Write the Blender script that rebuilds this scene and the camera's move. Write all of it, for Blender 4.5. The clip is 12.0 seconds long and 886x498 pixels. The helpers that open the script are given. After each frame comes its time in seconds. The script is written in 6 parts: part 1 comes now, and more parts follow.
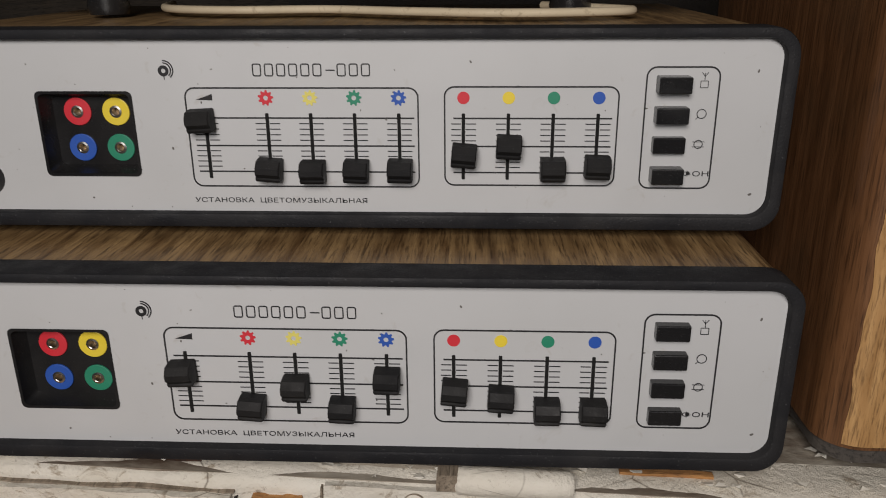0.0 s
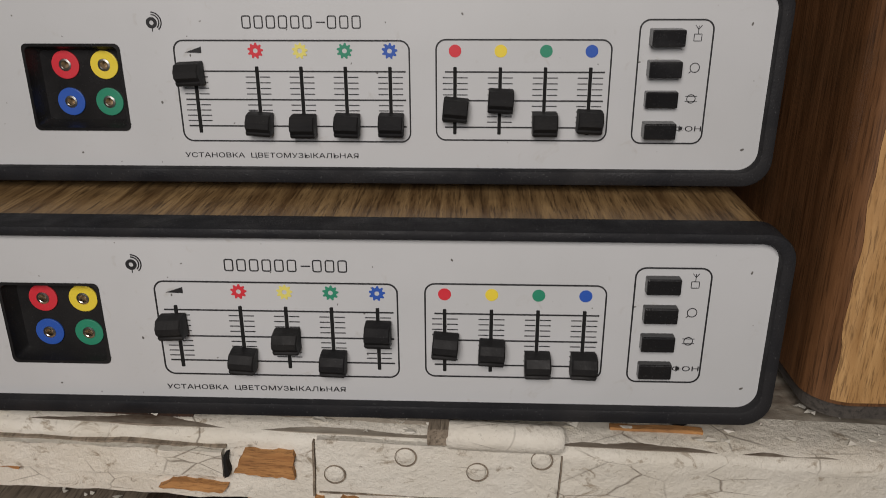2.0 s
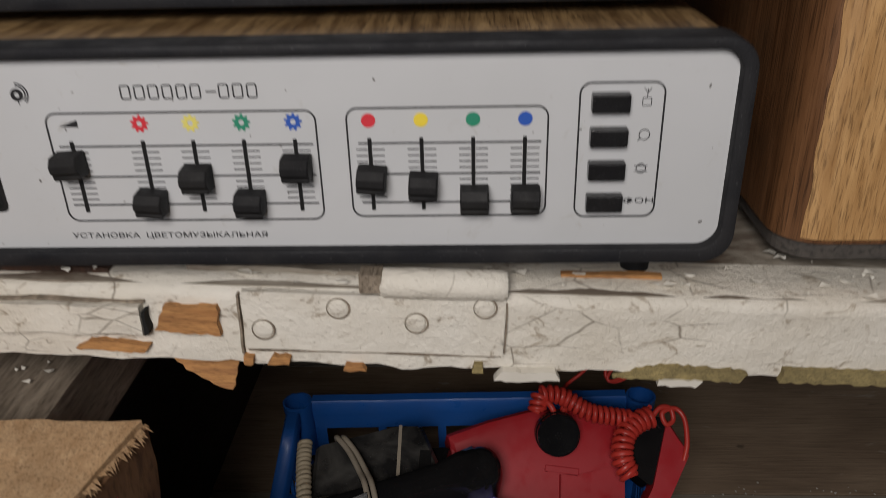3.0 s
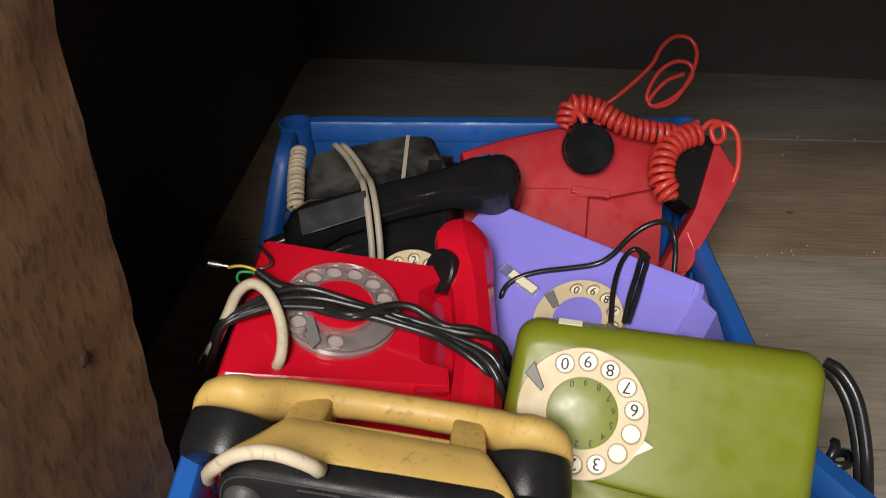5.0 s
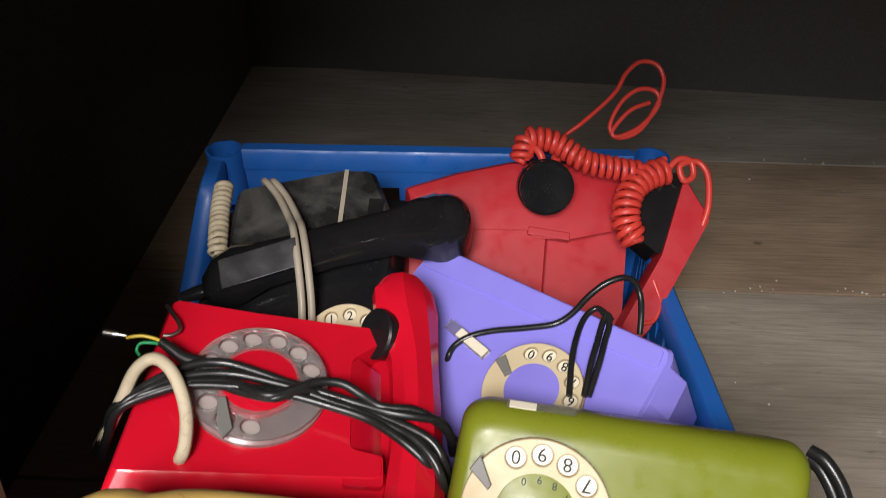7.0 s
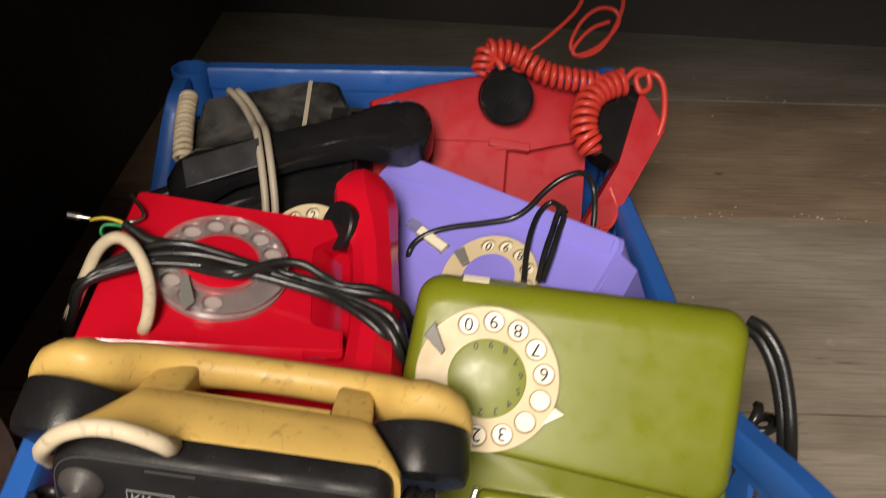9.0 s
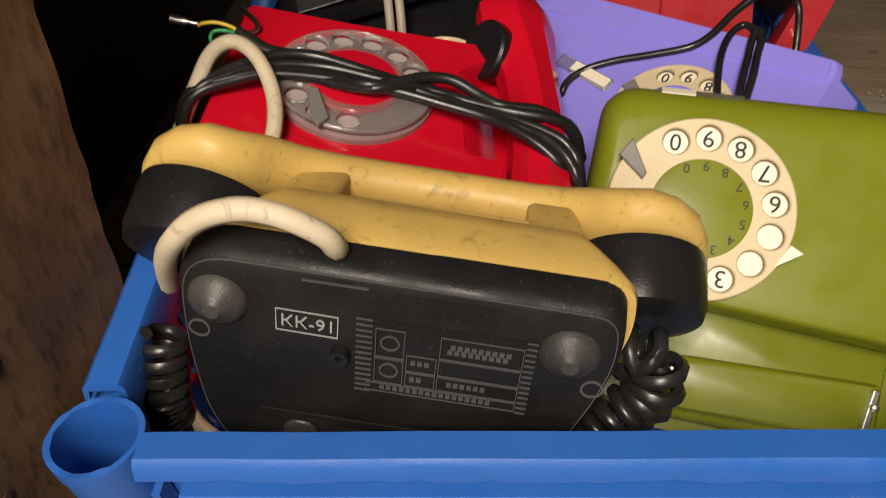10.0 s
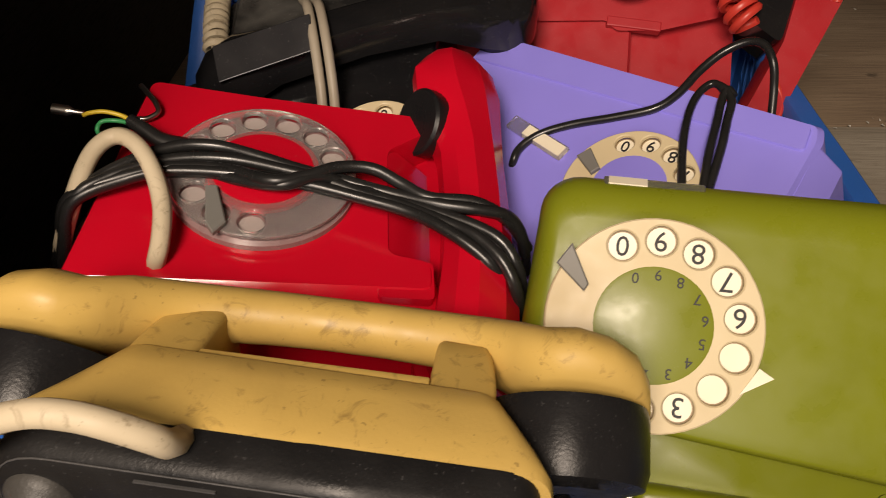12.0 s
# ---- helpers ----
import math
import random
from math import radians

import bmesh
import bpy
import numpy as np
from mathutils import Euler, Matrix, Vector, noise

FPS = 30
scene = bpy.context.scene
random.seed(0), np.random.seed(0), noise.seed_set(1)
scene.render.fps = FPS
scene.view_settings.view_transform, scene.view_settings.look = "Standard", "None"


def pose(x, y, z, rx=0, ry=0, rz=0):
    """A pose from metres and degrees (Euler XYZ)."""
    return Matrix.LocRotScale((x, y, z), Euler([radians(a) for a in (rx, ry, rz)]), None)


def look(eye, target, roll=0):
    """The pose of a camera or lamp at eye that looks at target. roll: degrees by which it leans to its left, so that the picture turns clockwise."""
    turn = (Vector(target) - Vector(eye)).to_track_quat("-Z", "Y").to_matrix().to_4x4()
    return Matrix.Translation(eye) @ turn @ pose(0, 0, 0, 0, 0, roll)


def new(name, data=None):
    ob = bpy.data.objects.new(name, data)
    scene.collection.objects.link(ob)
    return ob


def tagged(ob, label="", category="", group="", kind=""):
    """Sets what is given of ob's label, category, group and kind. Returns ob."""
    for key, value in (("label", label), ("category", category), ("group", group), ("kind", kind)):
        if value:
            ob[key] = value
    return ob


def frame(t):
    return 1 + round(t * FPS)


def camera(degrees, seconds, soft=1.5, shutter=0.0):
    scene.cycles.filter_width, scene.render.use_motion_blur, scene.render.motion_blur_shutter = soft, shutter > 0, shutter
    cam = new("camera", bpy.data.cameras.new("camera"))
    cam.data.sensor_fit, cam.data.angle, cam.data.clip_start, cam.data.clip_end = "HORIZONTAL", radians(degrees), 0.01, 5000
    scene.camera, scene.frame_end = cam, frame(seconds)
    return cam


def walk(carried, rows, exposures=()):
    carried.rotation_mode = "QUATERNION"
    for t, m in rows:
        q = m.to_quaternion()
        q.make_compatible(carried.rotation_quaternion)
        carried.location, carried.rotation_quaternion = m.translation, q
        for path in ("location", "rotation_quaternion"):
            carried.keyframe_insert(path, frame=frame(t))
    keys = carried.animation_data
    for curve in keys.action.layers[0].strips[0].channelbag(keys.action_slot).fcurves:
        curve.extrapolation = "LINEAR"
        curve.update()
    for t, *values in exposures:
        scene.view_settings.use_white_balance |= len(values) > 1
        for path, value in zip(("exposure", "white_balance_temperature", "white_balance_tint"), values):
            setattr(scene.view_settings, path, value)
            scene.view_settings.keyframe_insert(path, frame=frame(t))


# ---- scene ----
# The carried camera: seconds, place, then yaw, pitch and roll in degrees.
cam = camera(58.3, 12.0, 0.6, 0.35)
PATH = [
    (0, 0.0179, -0.0076, 0.7696, 2.70, -19.82, -0.39),
    (0.5, 0.0253, -0.0043, 0.7613, 2.22, -20.36, -0.14),
    (1, 0.0230, -0.0049, 0.7601, 2.35, -20.69, -0.07),
    (1.5, 0.0212, -0.0079, 0.7626, 2.62, -20.91, -0.19),
    (2, 0.0205, -0.0107, 0.7580, 2.40, -21.46, -0.19),
    (2.5, 0.0280, -0.0110, 0.7425, 2.17, -23.77, -0.55),
    (3, 0.0544, 0.0085, 0.6982, 2.63, -26.70, -1.55),
    (3.5, 0.0588, 0.0292, 0.6212, 3.57, -27.50, -1.83),
    (3.7, 0.0579, 0.0357, 0.5971, 3.76, -29.08, -1.94),
    (5.3, 0.0698, 0.0249, 0.4807, 5.93, -37.17, -1.41),
    (5.5, 0.0701, 0.0320, 0.4762, 6.03, -37.60, -1.34),
    (6, 0.0622, 0.0529, 0.4727, 5.08, -38.04, -0.58),
    (6.5, 0.0677, 0.0825, 0.4713, 3.63, -37.40, 0.32),
    (7, 0.0777, 0.1159, 0.4841, 2.19, -36.72, 0.71),
    (7.2, 0.0780, 0.1195, 0.4882, 1.65, -35.99, 0.82),
    (8.8, 0.0999, 0.0801, 0.4647, -0.24, -37.25, 1.81),
    (9, 0.0955, 0.0649, 0.4444, 0.34, -38.21, 1.53),
    (9.5, 0.0641, 0.0699, 0.3862, 2.99, -40.20, 0.01),
    (10, 0.0262, 0.0921, 0.3259, 5.00, -41.72, -1.04),
    (10.5, 0.0369, 0.1093, 0.3074, 6.03, -42.75, -1.79),
    (11, 0.0432, 0.1183, 0.3080, 6.74, -42.81, -2.75),
    (11.5, 0.0478, 0.1520, 0.3242, 6.94, -42.04, -3.52),
    (12, 0.0636, 0.1689, 0.3284, 6.27, -41.61, -3.47),
]
EXPOSURES = [(0, -0.3, 6550, 13), (2.0, -0.32, 6550, 13), (2.6, -0.29, 6450, 13), (3.4, -0.24, 6400, 13), (3.7, -0.06, 6250, 12), (5.3, 1.3, 6500, 11), (6.0, 1.35, 6450, 11), (7.2, 1.4, 6300, 12), (9.0, 1.3, 7200, 13), (9.5, 1.05, 7300, 14), (10.0, 1.1, 7400, 13), (10.6, 1.22, 7500, 13), (12.0, 1.0, 8000, 17)]
walk(cam, [(t, pose(x, y, z, 0, 0, yaw) @ pose(0, 0, 0, 90 + pitch) @ pose(0, 0, 0, 0, 0, roll)) for t, x, y, z, yaw, pitch, roll in PATH], EXPOSURES)

# ---- world, lamp ----
world = bpy.data.worlds.new("room_air")
scene.world = world
world.use_nodes = True
world.node_tree.nodes["Background"].inputs[0].default_value = (0.75, 0.8, 0.9, 1)
world.node_tree.nodes["Background"].inputs[1].default_value = 0.08


def lamp(name, eye, target, power, size, colour):
    data = bpy.data.lights.new(name, "AREA")
    data.shape, data.size, data.energy, data.color = "DISK", size, power, colour
    ob = new(name, data)
    ob.matrix_world = look(eye, target)
    return ob


lamp("work_light", (-0.07, -0.50, 1.08), (0.05, 0.5, 0.25), 9.4, 0.42, (1.0, 0.945, 0.88))
# Unseen broad fill, added to lift the shade under the shelf.
lamp("fill_light", (-0.25, -2.2, 1.3), (0.2, 0.4, 0.1), 12.0, 1.2, (0.95, 0.97, 1.0))

# ---- materials ----


class Mat:
    """A small builder for node materials."""

    def __init__(self, name, rough=0.5, metal=0.0, spec=0.5):
        self.m = bpy.data.materials.new(name)
        self.m.use_nodes = True
        self.t = self.m.node_tree
        self.b = self.t.nodes["Principled BSDF"]
        self.b.inputs["Roughness"].default_value = rough
        self.b.inputs["Metallic"].default_value = metal
        self.b.inputs["Specular IOR Level"].default_value = spec
        self.co = self.t.nodes.new("ShaderNodeTexCoord").outputs["Object"]

    def n(self, kind, **kw):
        node = self.t.nodes.new(kind)
        for k, v in kw.items():
            node.inputs[k.replace("_", " ")].default_value = v
        return node

    def link(self, a, b):
        self.t.links.new(a, b)

    def mapped(self, scale):
        mp = self.n("ShaderNodeMapping")
        mp.inputs["Scale"].default_value = scale
        self.link(self.co, mp.inputs["Vector"])
        return mp.outputs[0]

    def noise(self, size, detail=5, scale=(1, 1, 1), rough=0.55, warp=0.0):
        nz = self.n("ShaderNodeTexNoise", Scale=1.0 / size, Detail=detail, Roughness=rough, Distortion=warp)
        self.link(self.mapped(scale), nz.inputs["Vector"])
        return nz.outputs["Fac"]

    def ramp(self, fac, stops):
        r = self.n("ShaderNodeValToRGB")
        e = r.color_ramp.elements
        while len(e) < len(stops):
            e.new(0.5)
        for el, (p, c) in zip(e, stops):
            el.position = p
            el.color = (*c, 1) if len(c) == 3 else c
        self.link(fac, r.inputs[0])
        return r.outputs[0]

    def mix(self, fac, a, b):
        mx = self.t.nodes.new("ShaderNodeMix")
        mx.data_type = "RGBA"
        for s, v in ((mx.inputs[0], fac), (mx.inputs[6], a), (mx.inputs[7], b)):
            if isinstance(v, (tuple, float, int)):
                s.default_value = (*v, 1) if isinstance(v, tuple) else v
            else:
                self.link(v, s)
        return mx.outputs[2]

    def out(self, col, rough=None, bump=None, strength=0.2, dist=0.001):
        if isinstance(col, tuple):
            self.b.inputs["Base Color"].default_value = (*col, 1)
        else:
            self.link(col, self.b.inputs["Base Color"])
        if rough is not None:
            self.link(rough, self.b.inputs["Roughness"])
        if bump is not None:
            bp = self.n("ShaderNodeBump", Strength=strength, Distance=dist)
            self.link(bump, bp.inputs["Height"])
            self.link(bp.outputs[0], self.b.inputs["Normal"])
        return self.m


def grey(v):
    return (v, v, v)


def plastic(name, col, rough=0.3, dirt=0.35, grime=(0.05, 0.045, 0.035), fleck=0.012, bump=0.15):
    """Moulded plastic with grime in patches, fine dust and an uneven gloss."""
    m = Mat(name, rough)
    a = m.ramp(m.noise(0.05, 6, warp=0.6), [(0.42, grey(0)), (0.75, grey(dirt))])
    dark = m.mix(a, col, tuple(c * 0.55 + g * 0.45 for c, g in zip(col, grime)))
    b = m.ramp(m.noise(fleck * 0.14, 2), [(0.66, grey(0)), (0.72, grey(min(0.5, dirt)))])
    c = m.mix(b, dark, tuple(0.75 * k + 0.16 for k in col))
    r = m.ramp(m.noise(0.02, 5), [(0.3, grey(rough * 0.7)), (0.7, grey(min(1, rough * 1.5)))])
    return m.out(c, r, m.noise(0.0012, 3), bump, 0.0003)


def grimy(name, col, rough, stain):
    """Aged plastic: broad handling grime, small brown specks and scuffs."""
    m = Mat(name, rough, 0.0, 0.4)
    c = m.mix(m.ramp(m.noise(0.06, 6, warp=0.8), [(0.40, grey(0)), (0.72, grey(0.55))]), col, tuple(a * 0.55 + b * 0.45 for a, b in zip(col, stain)))
    c = m.mix(m.ramp(m.noise(0.012, 7, (1, 1, 1), 0.7, 1.4), [(0.57, grey(0)), (0.70, grey(0.55))]), c, stain)
    c = m.mix(m.ramp(m.noise(0.0028, 3), [(0.69, grey(0)), (0.74, grey(0.45))]), c, tuple(k * 0.8 for k in stain))
    r = m.ramp(m.noise(0.02, 5), [(0.3, grey(rough * 0.75)), (0.7, grey(min(1, rough * 1.5)))])
    return m.out(c, r, m.noise(0.0015, 4), 0.2, 0.0003)


def wood(name, light, dark, grain=(1, 1, 0.06), size=0.006, rough=0.5, worn=0.3, bump=0.3, stain=(0.05, 0.035, 0.02)):
    m = Mat(name, rough)
    g = m.noise(size, 8, grain, 0.65, 0.4)
    f = m.noise(size * 0.22, 4, grain, 0.6)
    c = m.ramp(g, [(0.3, dark), (0.5, tuple((a + b) / 2 for a, b in zip(light, dark))), (0.68, light)])
    c = m.mix(m.ramp(f, [(0.5, grey(0)), (0.66, grey(0.75))]), c, tuple(k * 0.45 for k in dark))
    c = m.mix(m.ramp(m.noise(0.06, 6, warp=0.7), [(0.5, grey(0)), (0.72, grey(worn))]), c, stain)
    return m.out(c, m.ramp(g, [(0.3, grey(rough * 0.8)), (0.7, grey(min(1, rough * 1.4)))]), f, bump, 0.0006)


M_RIM = plastic("black_rim_plastic", (0.012, 0.0125, 0.015), 0.55, 0.25, (0.12, 0.11, 0.1), 0.01, 0.8)
M_PRINT = Mat("black_print", 0.6).out((0.012, 0.012, 0.014))
M_KNOB = plastic("black_knob_plastic", (0.010, 0.010, 0.011), 0.55, 0.16, (0.14, 0.13, 0.11), 0.006, 0.5)
M_BTN = plastic("black_button_plastic", (0.012, 0.012, 0.013), 0.22, 0.25, (0.12, 0.11, 0.1), 0.006, 0.3)

for m in (M_RIM, M_KNOB):
    m.node_tree.nodes["Principled BSDF"].inputs["Specular IOR Level"].default_value = 0.22


def panel_paint():
    m = Mat("grey_panel_paint", 0.45)
    c = m.mix(m.ramp(m.noise(0.12, 4), [(0.35, grey(0)), (0.7, grey(1))]), (0.545, 0.555, 0.565), (0.5, 0.51, 0.515))
    c = m.mix(m.ramp(m.noise(0.012, 6, warp=1.0), [(0.64, grey(0)), (0.78, grey(0.4))]), c, (0.36, 0.33, 0.28))
    c = m.mix(m.ramp(m.noise(0.0042, 1), [(0.755, grey(0)), (0.775, grey(0.9))]), c, (0.07, 0.06, 0.05))
    r = m.ramp(m.noise(0.05, 5), [(0.3, grey(0.36)), (0.7, grey(0.55))])
    return m.out(c, r, m.noise(0.0009, 2), 0.08, 0.0002)


M_PANEL = panel_paint()
M_VENEER = wood("walnut_foil_veneer", (0.42, 0.27, 0.12), (0.11, 0.058, 0.024), (1.0, 0.06, 1.0), 0.006, 0.38, 0.4)
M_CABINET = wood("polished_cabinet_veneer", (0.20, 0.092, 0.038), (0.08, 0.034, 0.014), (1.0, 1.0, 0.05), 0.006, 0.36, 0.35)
# Much paler than the side veneer; the two meet at a wavy edge.
M_CABINET_FRONT = wood("pale_cabinet_veneer", (0.56, 0.33, 0.135), (0.36, 0.19, 0.07), (1.0, 0.6, 0.09), 0.005, 0.42, 0.3)
M_BARE_BROWN = wood("bare_brown_wood", (0.075, 0.034, 0.018), (0.03, 0.014, 0.009), (1, 1, 0.15), 0.006, 0.8, 0.4)
M_ORANGE_WOOD = wood("bare_orange_wood", (0.56, 0.29, 0.105), (0.34, 0.15, 0.05), (0.1, 1, 1), 0.003, 0.8, 0.3)
M_GREEN_PUTTY = wood("old_ochre_putty", (0.38, 0.30, 0.13), (0.2, 0.16, 0.07), (0.5, 1, 1), 0.003, 0.9, 0.4)
M_POST = wood("weathered_post_wood", (0.175, 0.092, 0.042), (0.13, 0.066, 0.031), (1, 1, 0.3), 0.02, 0.7, 0.5, 0.4, (0.03, 0.022, 0.016))
M_SAWN = wood("sawn_end_wood", (0.62, 0.42, 0.24), (0.42, 0.25, 0.12), (1, 0.35, 1), 0.004, 0.9, 0.15, 0.9)
M_BEAM = wood("grey_beam_wood", (0.36, 0.3, 0.23), (0.16, 0.125, 0.09), (1, 0.08, 1), 0.006, 0.9, 0.4, 0.8)


def plank_wood(name, light, dark):
    """A trodden board: soft tone, faint grain, pale scuffs and dark stains."""
    m = Mat(name, 0.8)
    c = m.mix(m.ramp(m.noise(0.09, 5, (0.35, 1, 1), 0.55, 0.4), [(0.3, grey(0)), (0.7, grey(1))]), dark, light)
    g = m.noise(0.004, 6, (0.05, 1, 1), 0.65, 0.3)
    c = m.mix(m.ramp(g, [(0.45, grey(0)), (0.7, grey(0.45))]), c, tuple(k * 0.45 for k in dark))
    c = m.mix(m.ramp(m.noise(0.035, 7, (0.4, 1, 1), 0.7, 1.5), [(0.63, grey(0)), (0.70, grey(0.55))]), c, (0.55, 0.50, 0.42))
    c = m.mix(m.ramp(m.noise(0.02, 5, (0.3, 1, 1), 0.6, 0.8), [(0.66, grey(0)), (0.74, grey(0.7))]), c, (0.07, 0.05, 0.035))
    return m.out(c, m.ramp(g, [(0.3, grey(0.65)), (0.7, grey(0.95))]), g, 0.6, 0.0008)


M_PLANK = plank_wood("grey_plank_wood", (0.44, 0.385, 0.31), (0.24, 0.20, 0.15))
M_PLANK_BROWN = plank_wood("brown_plank_wood", (0.42, 0.31, 0.21), (0.23, 0.16, 0.105))
M_PLANK_GREY = plank_wood("dim_grey_plank_wood", (0.36, 0.32, 0.27), (0.22, 0.19, 0.15))
# One near-black brown for rack boards, cabinet plinth and device case.
M_DARKBOARD = wood("dark_board", (0.085, 0.074, 0.064), (0.045, 0.04, 0.036), (1, 0.1, 1), 0.01, 0.75, 0.3, 0.5)
M_FLAKE = plastic("cream_paint_flake", (0.73, 0.70, 0.62), 0.5, 0.4, (0.2, 0.15, 0.1), 0.01, 0.6)


def door_paint():
    """Thick cream oil paint, cracked and dirty, with bare wood where it has come away."""
    m = Mat("cracked_cream_paint", 0.42)
    big = m.noise(0.07, 6, warp=0.3)
    c = m.mix(m.ramp(big, [(0.35, grey(0)), (0.75, grey(1))]), (0.82, 0.785, 0.70), (0.72, 0.67, 0.57))
    c = m.mix(m.ramp(m.noise(0.018, 8, (1, 1, 1.6), 0.7, 1.2), [(0.57, grey(0)), (0.66, grey(0.75))]), c, (0.30, 0.23, 0.15))
    c = m.mix(m.ramp(m.noise(0.004, 6, (1, 1, 1), 0.7, 0.8), [(0.62, grey(0)), (0.7, grey(0.6))]), c, (0.2, 0.15, 0.1))
    vor = m.t.nodes.new("ShaderNodeTexVoronoi")
    vor.feature = "DISTANCE_TO_EDGE"
    vor.inputs["Scale"].default_value = 34
    m.link(m.mapped((0.7, 1, 1.6)), vor.inputs["Vector"])
    crack = m.ramp(vor.outputs["Distance"], [(0.0, grey(1)), (0.018, grey(0))])
    gate = m.ramp(m.noise(0.05, 4), [(0.5, grey(0)), (0.62, grey(0.8))])
    mul = m.n("ShaderNodeMath")
    mul.operation = "MULTIPLY"
    m.link(crack, mul.inputs[0])
    m.link(gate, mul.inputs[1])
    c = m.mix(mul.outputs[0], c, (0.13, 0.095, 0.06))
    return m.out(c, m.ramp(big, [(0.3, grey(0.32)), (0.7, grey(0.6))]), m.noise(0.006, 8, (1, 1, 1), 0.7), 0.9, 0.0022)


M_DOOR = door_paint()


def shelf_top_paint():
    m = Mat("worn_grey_white_paint", 0.6)
    c = m.ramp(m.noise(0.05, 7, (0.4, 1, 1), 0.65, 0.5), [(0.38, (0.12, 0.085, 0.06)), (0.5, (0.3, 0.265, 0.215)), (0.66, (0.52, 0.48, 0.41))])
    return m.out(c, None, m.noise(0.008, 6), 0.6, 0.002)


M_SHELFTOP = shelf_top_paint()


def wall_paint():
    m = Mat("dim_wall_plaster", 0.9)
    return m.out(m.ramp(m.noise(0.3, 6), [(0.3, (0.2, 0.19, 0.17)), (0.7, (0.3, 0.28, 0.25))]), None, m.noise(0.01, 4), 0.3, 0.002)


M_WALL = wall_paint()
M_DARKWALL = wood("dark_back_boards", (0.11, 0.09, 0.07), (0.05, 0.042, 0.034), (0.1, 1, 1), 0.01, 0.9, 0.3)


def dots(name, col):
    return plastic(name, col, 0.45, 0.12, (0.1, 0.1, 0.1), 0.01, 0.05)


M_RED_P, M_YEL_P = dots("red_print", (0.62, 0.03, 0.045)), dots("yellow_print", (0.80, 0.62, 0.05))
M_GRN_P, M_BLU_P = dots("green_print", (0.02, 0.24, 0.14)), dots("blue_print", (0.02, 0.09, 0.42))
M_PALEYEL = dots("faded_yellow_print", (0.74, 0.66, 0.16))
M_STOP = Mat("satin_steel", 0.6, 0.2, 0.2).out((0.22, 0.215, 0.20))
M_METAL = Mat("worn_nickel", 0.28, 1.0).out((0.6, 0.58, 0.54))
M_HOLE = Mat("black_hole", 0.9).out((0.004, 0.004, 0.004))

# ---- building helpers ----


def thing(name, m, label, category, group="", kind=""):
    ob = new(name)
    ob.empty_display_size = 0.02
    ob.matrix_world = m
    return tagged(ob, label, category, group, kind)


def part(name, bm, material, parent=None, label="", smooth=None):
    me = bpy.data.meshes.new(name)
    bmesh.ops.recalc_face_normals(bm, faces=bm.faces[:])
    if smooth is not None:
        for f in bm.faces:
            f.smooth = True
        for e in bm.edges:
            if len(e.link_faces) == 2 and e.calc_face_angle(0) > radians(smooth):
                e.smooth = False
    bm.to_mesh(me)
    bm.free()
    me.materials.append(material)
    ob = new(name, me)
    if parent is not None:
        ob.parent = parent
    if label:
        ob["label"] = label
    return ob


def frame_matrix(o, u, v, n):
    m = Matrix.Identity(4)
    for i, c in enumerate((u, v, n, o)):
        for j in range(3):
            m[j][i] = c[j]
    return m


def box(lo, hi, bevel=0.0, seg=2, bm=None):
    bm = bm or bmesh.new()
    r = bmesh.ops.create_cube(bm, size=1)
    c = [(a + b) / 2 for a, b in zip(lo, hi)]
    s = [b - a for a, b in zip(lo, hi)]
    for v in r["verts"]:
        v.co = Vector([c[i] + v.co[i] * s[i] for i in range(3)])
    if bevel:
        es = {e for v in r["verts"] for e in v.link_edges}
        bmesh.ops.bevel(bm, geom=list(es), offset=bevel, segments=seg, affect="EDGES", profile=0.5)
    return bm


def rrect(x0, y0, x1, y1, r, n=6):
    pts = []
    for cx, cy, a in ((x1 - r, y1 - r, 0), (x0 + r, y1 - r, 90), (x0 + r, y0 + r, 180), (x1 - r, y0 + r, 270)):
        for i in range(n + 1):
            t = radians(a + 90 * i / n)
            pts.append((cx + r * math.cos(t), cy + r * math.sin(t)))
    return pts


def circle(cx, cy, r, n=24, a0=0.0):
    return [(cx + r * math.cos(a0 + 2 * math.pi * i / n), cy + r * math.sin(a0 + 2 * math.pi * i / n)) for i in range(n)]


def plate(outer, holes, z0, z1, bevel=0.0, seg=2):
    """A flat plate in x and y with holes, from z0 up to z1."""
    bm = bmesh.new()
    edges = []
    for loop in [outer] + list(holes):
        vs = [bm.verts.new((x, y, z0)) for x, y in loop]
        edges += [bm.edges.new((vs[i], vs[(i + 1) % len(vs)])) for i in range(len(vs))]
    bmesh.ops.triangle_fill(bm, use_beauty=True, use_dissolve=False, edges=edges)
    bmesh.ops.recalc_face_normals(bm, faces=bm.faces[:])
    r = bmesh.ops.extrude_face_region(bm, geom=bm.faces[:])
    top = [v for v in r["geom"] if isinstance(v, bmesh.types.BMVert)]
    for v in top:
        v.co.z = z1
    if bevel:
        tops = set(top)
        rim = [e for e in bm.edges if e.verts[0] in tops and e.verts[1] in tops and len(e.link_faces) == 2 and e.calc_face_angle(0) > 1.0]
        bmesh.ops.bevel(bm, geom=rim, offset=bevel, segments=seg, affect="EDGES", profile=0.5)
    return bm


def upright(bm):
    """Turns a plate that was built in x and y so that it stands in x and z and faces -y."""
    bmesh.ops.transform(bm, matrix=Matrix.Rotation(radians(90), 4, "X"), verts=bm.verts[:])
    return bm


def moved(bm, m):
    bmesh.ops.transform(bm, matrix=m, verts=bm.verts[:])
    return bm


